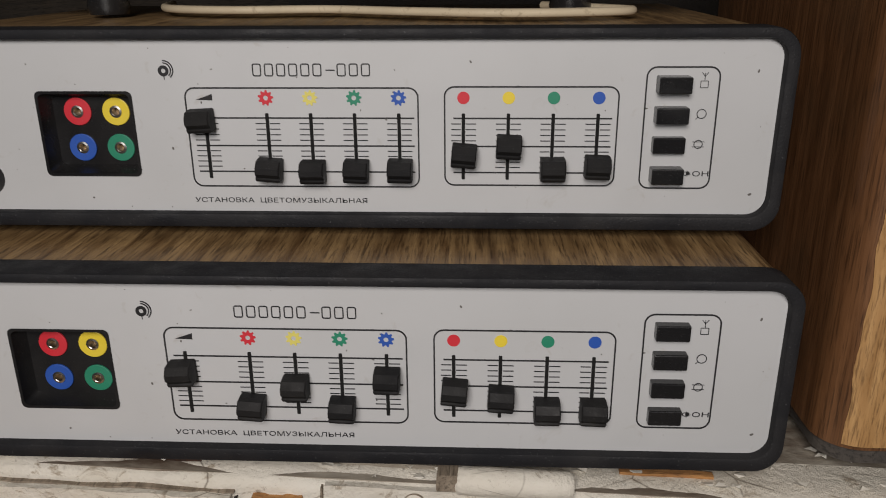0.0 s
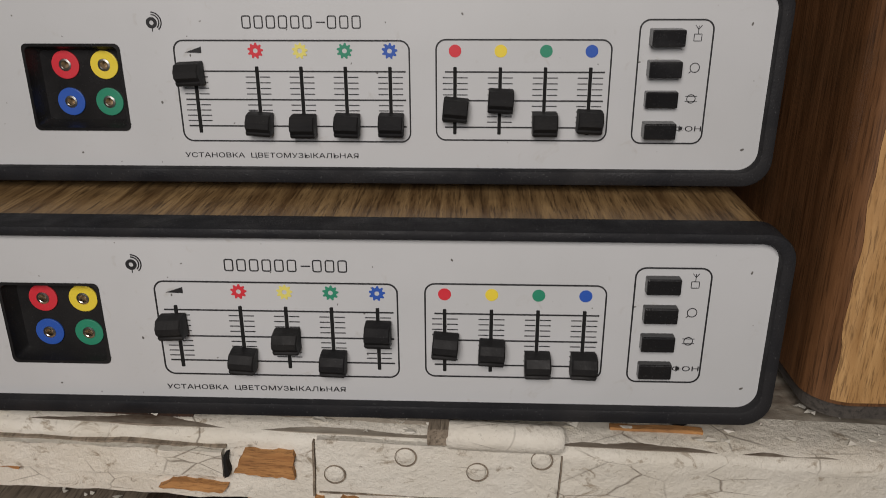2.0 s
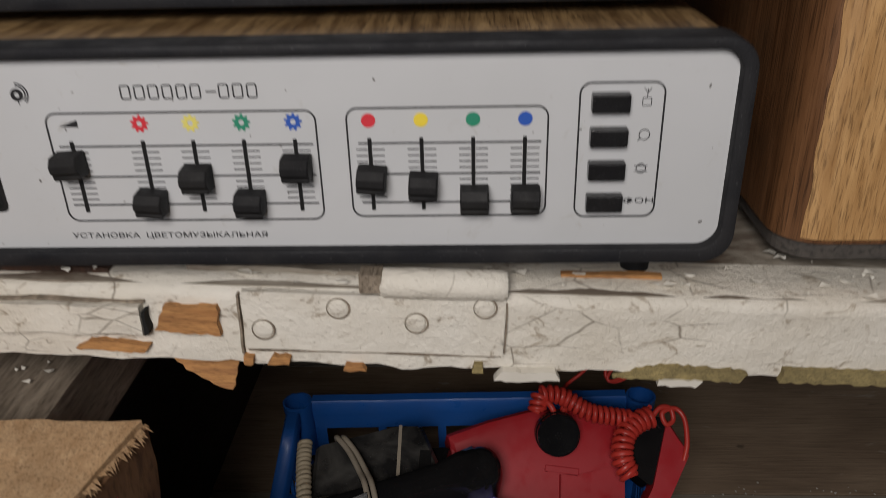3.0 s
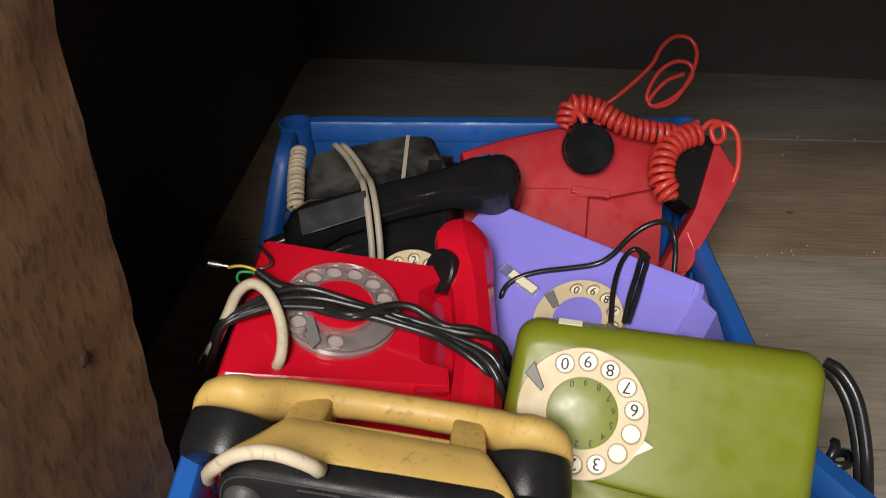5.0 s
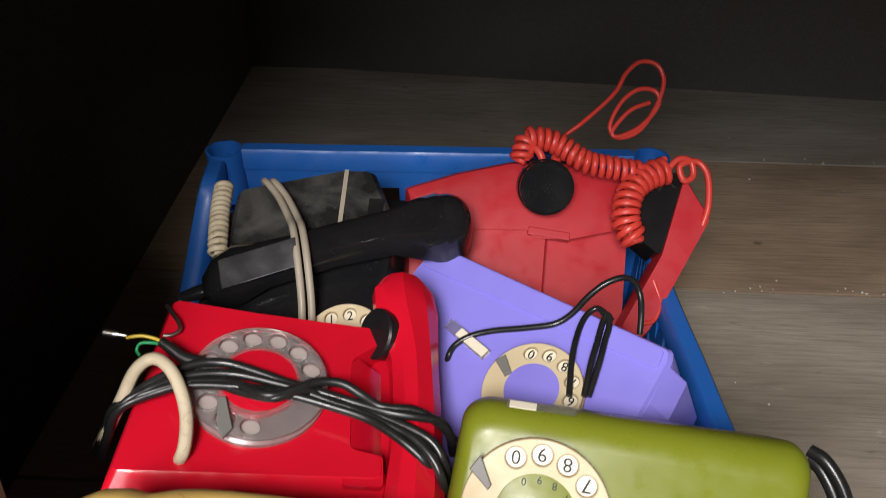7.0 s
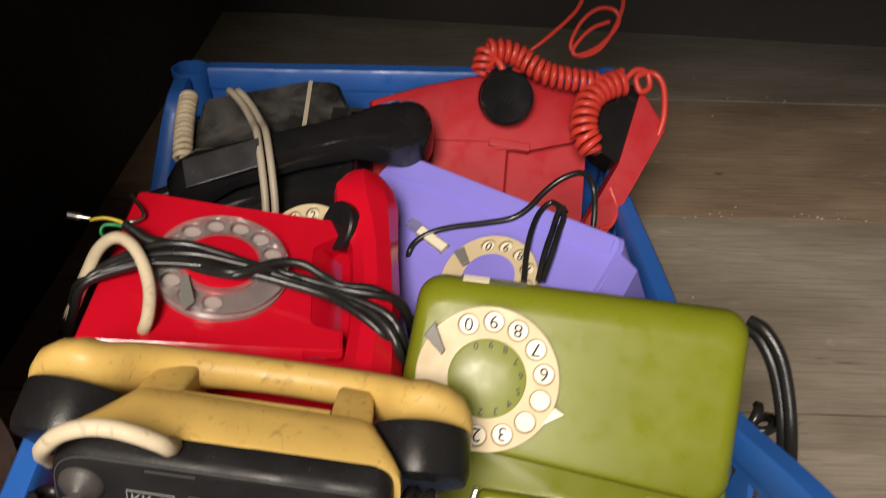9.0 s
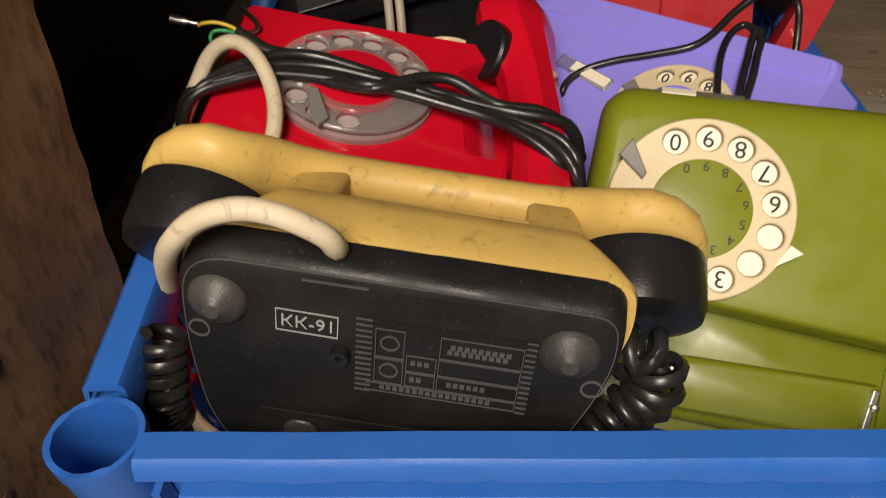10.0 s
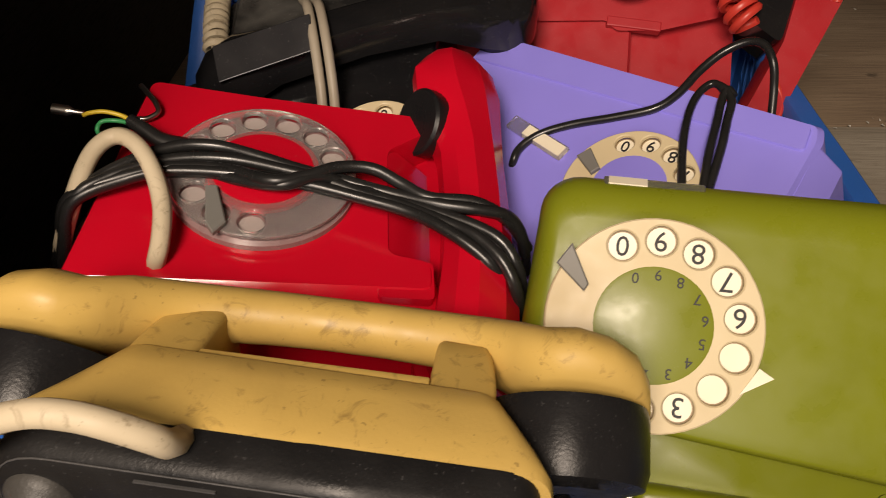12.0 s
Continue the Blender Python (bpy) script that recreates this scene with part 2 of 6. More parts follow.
def loft(rings, cap=True):
    """Skins closed rings of equal length."""
    bm = bmesh.new()
    rows = [[bm.verts.new(p) for p in ring] for ring in rings]
    n = len(rows[0])
    for a, b in zip(rows, rows[1:]):
        for i in range(n):
            bm.faces.new((a[i], a[(i + 1) % n], b[(i + 1) % n], b[i]))
    if cap:
        bm.faces.new(rows[0][::-1])
        bm.faces.new(rows[-1])
    return bm


def lathe(profile, n=32):
    """Turns (radius, height) pairs about z."""
    bm = bmesh.new()
    rows = []
    for r, z in profile:
        if r < 1e-6:
            rows.append([bm.verts.new((0, 0, z))])
        else:
            rows.append([bm.verts.new((r * math.cos(2 * math.pi * i / n), r * math.sin(2 * math.pi * i / n), z)) for i in range(n)])
    for a, b in zip(rows, rows[1:]):
        for i in range(n):
            q = [a[i % len(a)], a[(i + 1) % len(a)], b[(i + 1) % len(b)], b[i % len(b)]]
            q = list(dict.fromkeys(q))
            if len(q) > 2:
                bm.faces.new(q)
    return bm


def smooth_path(pts, per=8):
    """A Catmull-Rom line through the points."""
    p = [Vector(q) for q in pts]
    p = [p[0] * 2 - p[1]] + p + [p[-1] * 2 - p[-2]]
    out = []
    for i in range(1, len(p) - 2):
        for k in range(per):
            t = k / per
            a, b, c, d = p[i - 1], p[i], p[i + 1], p[i + 2]
            out.append(0.5 * (2 * b + (c - a) * t + (2 * a - 5 * b + 4 * c - d) * t * t + (3 * b - a - 3 * c + d) * t ** 3))
    return out + [p[-2]]


def sweep(path, radius, sides=8, flat=1.0):
    """A round cable along a path; radius may be a function of the way from 0 to 1."""
    rings = []
    side = None
    for i, q in enumerate(path):
        d = (path[min(i + 1, len(path) - 1)] - path[max(i - 1, 0)]).normalized()
        if side is None:
            side = d.orthogonal().normalized()
        side = (side - d * side.dot(d)).normalized()
        up = d.cross(side)
        r = radius(i / (len(path) - 1)) if callable(radius) else radius
        rings.append([q + (side * math.cos(2 * math.pi * k / sides) + up * math.sin(2 * math.pi * k / sides) * flat) * r for k in range(sides)])
    return loft(rings)


def cable(pts, radius, per=8, sides=8):
    return sweep(smooth_path(pts, per), radius, sides)


def coil_path(pts, coil_r, pitch, per_turn=14):
    base = smooth_path(pts, 24)
    run = [0.0]
    for a, b in zip(base, base[1:]):
        run.append(run[-1] + (b - a).length)
    n = max(8, int(run[-1] / pitch * per_turn))
    out, side, j = [], None, 0
    for i in range(n + 1):
        s = run[-1] * i / n
        while j < len(run) - 2 and run[j + 1] < s:
            j += 1
        f = (s - run[j]) / max(1e-9, run[j + 1] - run[j])
        q = base[j].lerp(base[j + 1], f)
        d = (base[j + 1] - base[j]).normalized()
        side = d.orthogonal().normalized() if side is None else (side - d * side.dot(d)).normalized()
        a = 2 * math.pi * i / per_turn
        out.append(q + (side * math.cos(a) + d.cross(side) * math.sin(a)) * coil_r)
    return out


def coil(pts, coil_r, wire_r, pitch, per_turn=14, sides=6):
    return sweep(coil_path(pts, coil_r, pitch, per_turn), wire_r, sides)


def text_bm(body, width=None, height=None, thick=0.0004, spacing=1.0):
    """The word as a thin mesh in x and y, centred."""
    cu = bpy.data.curves.new("word", "FONT")
    cu.body, cu.extrude, cu.resolution_u, cu.space_character = body, 0.01, 3, spacing
    ob = new("word", cu)
    bpy.context.view_layer.update()
    me = bpy.data.meshes.new_from_object(ob.evaluated_get(bpy.context.evaluated_depsgraph_get()))
    bm = bmesh.new()
    bm.from_mesh(me)
    bpy.data.objects.remove(ob)
    bpy.data.curves.remove(cu)
    bpy.data.meshes.remove(me)
    lo = [min(v.co[i] for v in bm.verts) for i in range(3)]
    hi = [max(v.co[i] for v in bm.verts) for i in range(3)]
    sx = width / (hi[0] - lo[0]) if width else height / (hi[1] - lo[1])
    sy = height / (hi[1] - lo[1]) if height else sx
    for v in bm.verts:
        v.co = Vector(((v.co.x - (lo[0] + hi[0]) / 2) * sx, (v.co.y - (lo[1] + hi[1]) / 2) * sy, (v.co.z - lo[2]) / (hi[2] - lo[2]) * thick))
    return bm


def join(bms):
    out = bmesh.new()
    for b in bms:
        me = bpy.data.meshes.new("tmp")
        b.to_mesh(me)
        b.free()
        out.from_mesh(me)
        bpy.data.meshes.remove(me)
    return out


def rough_box(lo, hi, cell, amount, seed=0.0, bevel=0.0):
    """A box of small faces, its skin pushed in and out by noise."""
    bm = bmesh.new()
    n = [max(1, int(round((b - a) / cell))) for a, b in zip(lo, hi)]
    grid = {}

    def vert(i, j, k):
        if (i, j, k) not in grid:
            p = Vector([lo[q] + (hi[q] - lo[q]) * t / n[q] for q, t in enumerate((i, j, k))])
            d = Vector([noise.noise(p * f + Vector((seed, 0, 0))) * w + noise.noise(p * f * 3.7 + Vector((seed, 3, 0))) * w * 0.4 for f, w in ((31, amount), (37, amount), (29, amount))])
            grid[(i, j, k)] = bm.verts.new(p + d)
        return grid[(i, j, k)]
    for a in range(3):
        b, c = (a + 1) % 3, (a + 2) % 3
        for side in (0, n[a]):
            for i in range(n[b]):
                for j in range(n[c]):
                    q = []
                    for di, dj in ((0, 0), (1, 0), (1, 1), (0, 1)):
                        idx = [0, 0, 0]
                        idx[a], idx[b], idx[c] = side, i + di, j + dj
                        q.append(vert(*idx))
                    bm.faces.new(q)
    return bm


def ragged(points, depth, amount, seed):
    """A thin chip with an uneven outline in x and z, its face towards -y."""
    rng = random.Random(seed)
    out = []
    for i, p in enumerate(points):
        q = points[(i + 1) % len(points)]
        steps = max(1, int(math.dist(p, q) / 0.003))
        for k in range(steps):
            t = k / steps
            out.append((p[0] + (q[0] - p[0]) * t + rng.uniform(-amount, amount), p[1] + (q[1] - p[1]) * t + rng.uniform(-amount, amount)))
    return upright(plate(out, [], 0, depth))


# ---- setting ----
DECK = -0.125
FLOOR = -0.45


def slab(name, lo, hi, mat, label, cell=None, amount=0.0):
    bm = rough_box(lo, hi, cell, amount) if cell else box(lo, hi)
    ob = part(name, bm, mat)
    return tagged(ob, label, "setting", kind="structure")


slab("floor", (-2.0, -2.4, FLOOR - 0.05), (2.6, 1.9, FLOOR), M_PLANK, "dim bare room floor")
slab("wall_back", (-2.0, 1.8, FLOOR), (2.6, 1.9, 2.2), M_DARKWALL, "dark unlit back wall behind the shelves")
slab("wall_front", (-2.0, -2.5, FLOOR), (2.6, -2.4, 2.2), M_WALL, "dim plaster wall behind the camera")
slab("wall_west", (-2.1, -2.5, FLOOR), (-2.0, 1.9, 2.2), M_WALL, "dim plaster wall")
slab("wall_east", (2.6, -2.5, FLOOR), (2.7, 1.9, 2.2), M_WALL, "dim plaster wall")
slab("ceiling", (-2.1, -2.5, 2.2), (2.7, 1.9, 2.3), M_WALL, "plain dim ceiling")
slab("partition_dark", (-0.365, 0.345, DECK), (-0.33, 1.62, 0.352), M_DARKBOARD, "dark side board of the rack")
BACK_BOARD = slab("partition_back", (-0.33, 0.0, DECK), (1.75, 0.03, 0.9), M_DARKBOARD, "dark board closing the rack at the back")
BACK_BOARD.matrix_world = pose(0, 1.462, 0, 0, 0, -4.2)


DECK_POSE = pose(0, 0, DECK)


def deck_planks():
    """Grey boards of the lower deck, side by side."""
    deck = thing("deck", DECK_POSE, "worn grey wooden plank deck under the crate", "deck", kind="structure")
    y, rng = -0.37, random.Random(4)
    for w, mat in ((0.31, M_PLANK), (0.31, M_PLANK_BROWN), (0.31, M_PLANK), (0.31, M_PLANK), (0.31, M_PLANK_BROWN), (0.30, M_PLANK_GREY)):
        bm = rough_box((-0.9, y, -0.03), (1.6, y + w - 0.004, 0.0), 0.08, 0.0012, rng.uniform(0, 50))
        part("plank", bm, mat, deck, smooth=40)
        y += w
    return deck


deck_planks()


def deck_dust():
    rng = random.Random(9)
    bm = bmesh.new()
    for _ in range(90):
        x, y, s = rng.uniform(0.36, 0.9), rng.choice((0.87, 0.87, 1.18, rng.uniform(0.3, 1.3))) + rng.gauss(0, 0.006), rng.uniform(0.0008, 0.0034)
        a = rng.uniform(0, 6.28)
        vs = [bm.verts.new((x + s * math.cos(a + k * 2.09) * rng.uniform(0.5, 1), y + s * math.sin(a + k * 2.09), 0.0022 + (0.001 if k == 1 else 0))) for k in range(3)]
        bm.faces.new(vs)
    ob = part("crumb_scatter", bm, M_FLAKE)
    ob.matrix_world = DECK_POSE
    return tagged(ob, "scattered pale paint crumbs on the planks", "debris", kind="stuff")


deck_dust()


# The old door that serves as the upper shelf: a little lower on its right.
SHELF = pose(0, 0.357, 0.4523, 0, 2.1, 0)
T = 0.046


def door_shelf():
    shelf = thing("door_shelf", SHELF, "old cream-painted door as a shelf with peeling edge", "shelf")
    part("door_body", box((-0.75, 0.004, 0.0), (0.95, 0.80, T)), M_SHELFTOP, shelf, "worn grey-white top face")
    bm = bmesh.new()
    nx, nz = 260, 12
    prof = [(0.012, 0.0), (0.004, 0.0008)] + [(0.0, T * (0.06 + 0.86 * k / nz)) for k in range(nz + 1)] + [(0.003, T - 0.0006), (0.018, T + 0.0012), (0.04, T + 0.0009)]
    rows = []
    for i in range(nx + 1):
        x = -0.75 + 1.7 * i / nx
        row = []
        for y, z in prof:
            p = Vector((x * 14, z * 60, 0))
            k = noise.noise(p) * 0.0011 + noise.noise(p * 3.1) * 0.0006
            drop = 0.0
            if z < 0.004:
                drop = -abs(noise.noise(Vector((x * 26, 5, 0)))) * 0.006 + noise.noise(Vector((x * 90, 1, 0))) * 0.0012
            row.append(bm.verts.new((x, y - k, z + drop + (k if z > T - 0.001 else 0))))
        rows.append(row)
    for a, b in zip(rows, rows[1:]):
        for k in range(len(prof) - 1):
            bm.faces.new((a[k], b[k], b[k + 1], a[k + 1]))
    part("edge_paint", bm, M_DOOR, shelf, "thick cracked cream oil paint", smooth=50)
    # hinge leaf let into the edge
    leaf = part("hinge_leaf", rough_box((-0.067, -0.0016, 0.0105), (0.068, 0.004, T - 0.001), 0.004, 0.0005, 31), M_DOOR, shelf, "hinge plate under cream paint")
    for x, z in ((-0.057, 0.0245), (-0.0175, 0.0385), (0.0225, 0.031), (0.0575, 0.041)):
        screw = lathe([(0, 0.0017), (0.003, 0.0016), (0.0048, 0.0011), (0.0056, 0.0), (0.0062, -0.001)], 20)
        part("screw", moved(upright(screw), Matrix.Translation((x, -0.0012, z - 0.001))), M_DOOR, leaf, "painted-over screw head")
        ring = plate(circle(0.0003, 0, 0.0062, 22), [circle(0, 0.0001, 0.0056, 22)], 0, 0.0006)
        part("crack_ring", moved(upright(ring), Matrix.Translation((x, -0.0024, z - 0.001))), M_BEAM, leaf)
    for lo, hi in (((-0.0692, -0.0028, 0.008), (-0.0680, 0.001, T - 0.002)), ((0.0680, -0.0022, 0.012), (0.0688, 0.001, T - 0.004)), ((-0.066, -0.0020, 0.0098), (0.067, 0.001, 0.0104))):
        part("seam", rough_box(lo, hi, 0.002, 0.0007, lo[0] * 50), M_BEAM, leaf)
    rod = lathe([(0, 0), (0.0062, 0.0002), (0.0078, 0.0022), (0.0081, 0.02), (0.0079, 0.05), (0.008, 0.062), (0.0065, 0.0645), (0, 0.065)], 24)
    part("hinge_knuckle", moved(rod, Matrix.Translation((0.004, 0.0, T + 0.0062)) @ Matrix.Rotation(radians(90), 4, "Y")), M_DOOR, leaf, "round hinge barrel in cracked cream paint", smooth=40)
    part("rust_patch", moved(rough_box((-0.004, -0.0066, -0.003), (0.0065, 0.003, 0.0076), 0.0015, 0.0016), Matrix.Translation((-0.001, 0.0, T + 0.0062))), M_BEAM, leaf, "brown bare end of the barrel")
    # lock strip on the other side
    part("lock_strip", rough_box((-0.42, -0.0062, 0.0205), (-0.119, 0.003, 0.0372), 0.0035, 0.0016, 7), M_DOOR, shelf, "proud strip under crusted paint", smooth=60)
    for z in (0.0195, 0.0382):
        part("strip_joint", rough_box((-0.42, -0.0030, z - 0.0009), (-0.117, 0.002, z + 0.0003), 0.003, 0.0011, z * 900), M_BEAM, shelf)
    part("dark_gap", ragged([(-0.118, 0.0195), (-0.1155, 0.021), (-0.1165, 0.035), (-0.1185, 0.034)], 0.0062, 0.0007, 3), M_HOLE, shelf)
    for pts, mat, seed in (
        ([(-0.114, 0.0215), (-0.0795, 0.020), (-0.0795, 0.0365), (-0.107, 0.037)], M_ORANGE_WOOD, 5),
        ([(-0.158, 0.009), (-0.120, 0.0075), (-0.118, 0.0125), (-0.150, 0.0145)], M_ORANGE_WOOD, 6),
        ([(-0.056, 0.003), (-0.044, 0.003), (-0.043, 0.0072), (-0.053, 0.0075)], M_ORANGE_WOOD, 7),
        ([(-0.069, 0.002), (-0.063, 0.002), (-0.063, 0.007), (-0.069, 0.0075)], M_ORANGE_WOOD, 27),
        ([(-0.262, 0.019), (-0.236, 0.017), (-0.236, 0.033), (-0.262, 0.034)], M_ORANGE_WOOD, 8),
        ([(0.126, 0.0008), (0.192, 0.0005), (0.196, 0.006), (0.150, 0.0082)], M_GREEN_PUTTY, 9),
        ([(0.212, 0.001), (0.275, 0.0005), (0.27, 0.0082), (0.214, 0.0085)], M_GREEN_PUTTY, 10),
        ([(0.052, 0.001), (0.058, 0.001), (0.058, 0.006), (0.053, 0.006)], M_GREEN_PUTTY, 11),
        ([(-0.016, 0.0), (-0.004, 0.0), (-0.006, 0.003), (-0.014, 0.003)], M_ORANGE_WOOD, 12),
        ([(0.064, -0.003), (0.098, -0.002), (0.095, 0.003), (0.068, 0.003)], M_FLAKE, 13),
        ([(0.15, -0.003), (0.17, -0.003), (0.172, 0.001), (0.149, 0.001)], M_FLAKE, 14)):
        part("paint_scar", ragged(pts, 0.0042 if mat is not M_FLAKE else 0.0052, 0.0008, seed), mat, shelf, "bare wood where the paint has chipped")
    flap = moved(ragged([(-0.118, 0.0), (-0.073, 0.0), (-0.079, -0.0235), (-0.084, -0.024), (-0.105, -0.0125)], 0.0016, 0.0007, 15), Matrix.Translation((0, 0.012, 0.002)) @ Matrix.Rotation(radians(-14), 4, "X"))
    part("veneer_flap", flap, M_ORANGE_WOOD, shelf, "strip of yellow veneer hanging loose")
    for lo, hi, mat in (((-0.30, 0.012, T), (-0.14, 0.03, T + 0.0035), M_BARE_BROWN), ((0.098, 0.020, T), (0.15, 0.024, T + 0.003), M_ORANGE_WOOD), ((-0.1, 0.016, T), (0.0, 0.03, T + 0.004), M_SHELFTOP)):
        part("raised_splinter", rough_box(lo, hi, 0.004, 0.0012, lo[0] * 90), mat, shelf, "lifted splinter of old facing")
    rng = random.Random(21)
    bm = bmesh.new()
    for _ in range(140):
        x, y = rng.uniform(-0.3, 0.4), rng.uniform(0.004, 0.06)
        s, a = rng.uniform(0.0012, 0.006), rng.uniform(0, 6.28)
        n = rng.randint(4, 6)
        h = rng.uniform(0.0005, 0.002)
        bm.faces.new([bm.verts.new((x + s * rng.uniform(0.6, 1.2) * math.cos(a + 6.28 * k / n), y + 0.5 * s * math.sin(a + 6.28 * k / n), T + 0.0022 + h * (k % 2))) for k in range(n)])
    tagged(part("flake_scatter", bm, M_FLAKE, shelf, "curled loose flakes of paint"), kind="stuff")
    return shelf


door_shelf()


def post_and_beam():
    post = thing("wooden_post", pose(-0.1735, 0.279, -0.085), "rough brown wooden post with a pale sawn top", "post")
    def lean(bm):
        for v in bm.verts:
            v.co.x += 0.062 * (v.co.z - 0.52) + 0.22 * (v.co.y - 0.056)
        return bm
    body = lean(rough_box((-0.16, -0.10, -0.04), (0.054, 0.058, 0.512), 0.011, 0.0022, 3))
    part("post_body", body, M_POST, post, smooth=60)
    top = lean(rough_box((-0.158, -0.098, 0.513), (0.053, 0.056, 0.519), 0.005, 0.0016, 11))
    part("sawn_end", top, M_SAWN, post, "pale freshly sawn end grain", smooth=60)
    rng = random.Random(2)
    bm = bmesh.new()
    for _ in range(170):
        y = rng.uniform(-0.098, 0.056)
        p = Vector((0.053, y, 0.516))
        d = Vector((rng.uniform(0.001, 0.005), rng.uniform(-0.003, 0.003), rng.uniform(-0.008, 0.0)))
        w = Vector((0, rng.uniform(0.0006, 0.002), 0))
        bm.faces.new([bm.verts.new(p - w), bm.verts.new(p + w), bm.verts.new(p + d)])
    tagged(part("splinter_fringe", lean(bm), M_SAWN, post, "frayed splinters along the cut"), kind="stuff")
    for y, z, s in ((-0.012, 0.19, 0.008), (-0.03, 0.13, 0.006), (0.02, 0.3, 0.005)):
        knot = lathe([(0, 0.002), (s * 0.6, 0.0016), (s, 0.0)], 14)
        part("knot", moved(knot, Matrix.Translation((0.0535 + 0.062 * (z - 0.52) + 0.22 * (y - 0.056), y, z)) @ Matrix.Rotation(radians(90), 4, "Y")), M_BARE_BROWN, post, "dark knot")
    beam = thing("wooden_beam", pose(-0.2, 0.345, 0.352), "grey weathered beam with flaking paint carrying the shelf", "beam")
    part("beam_body", rough_box((-0.45, 0.0, 0.0), (0.0, 1.0, 0.052), 0.014, 0.0012, 17), M_BEAM, beam, smooth=60)
    bm = bmesh.new()
    for _ in range(34):
        x, y, s, a = rng.uniform(-0.14, -0.005), rng.uniform(0.0, 0.11), rng.uniform(0.001, 0.006), rng.uniform(0, 6.28)
        bm.faces.new([bm.verts.new((x + s * rng.uniform(0.5, 1.1) * math.cos(a + 1.257 * k), y + 0.5 * s * math.sin(a + 1.257 * k), 0.054 + 0.0015 * (k % 2))) for k in range(5)])
    tagged(part("flake_scatter", bm, M_FLAKE, beam, "curled cream paint flakes"), kind="stuff")


post_and_beam()

# ---- colour-music units ----
SLOTS = (-0.1342, -0.1003, -0.0765, -0.0527, -0.0288, 0.0058, 0.0298, 0.0536, 0.0773)
GEAR = (M_RED_P, M_PALEYEL, M_GRN_P, M_BLU_P)
DOT = (M_RED_P, M_YEL_P, M_GRN_P, M_BLU_P)


def on_panel(bm, x=0, z=0, y=0.0):
    return moved(upright(bm), Matrix.Translation((x, y, z)))


def bar(x0, z0, x1, z1, thick=0.0003):
    return upright(plate([(x0, z0), (x1, z0), (x1, z1), (x0, z1)], [], 0.0, thick))


def frame_line(x0, z0, x1, z1, r, w, thick=0.00035):
    return upright(plate(rrect(x0, z0, x1, z1, r), [rrect(x0 + w, z0 + w, x1 - w, z1 - w, r - w)], 0.0, thick))


def knob_bm():
    """A slider cap: a wedge with a waist and a ridge across its front."""
    prof = [(0.0, -0.0058), (-0.0035, -0.0060), (-0.0085, -0.0056), (-0.0095, -0.0042), (-0.0088, -0.0034), (-0.0095, -0.0026), (-0.0112, -0.0010), (-0.0112, 0.0022), (-0.0085, 0.0058), (-0.0030, 0.0064), (0.0, 0.0062)]
    bm = loft([[(x, y * sx, z * sx) for y, z in prof] for x, sx in ((-0.0066, 0.94), (-0.0060, 1.0), (0.0060, 1.0), (0.0066, 0.94))])
    return bm


def socket_ring(mat, parent, x, z, d):
    ring = part("colour_ring", on_panel(plate(circle(0, 0, 0.0077, 32), [circle(0, 0, 0.0033, 20)], 0, 0.0009, 0.0003), x, z, d), mat, parent, "coloured plastic ring")
    sleeve = moved(upright(lathe([(0.0034, -0.004), (0.0034, 0.0012), (0.0024, 0.0014), (0.0021, 0.0012), (0.0021, -0.004)], 20)), Matrix.Translation((x, d, z)))
    part("socket", sleeve, M_METAL, ring, "metal socket bush", smooth=30)


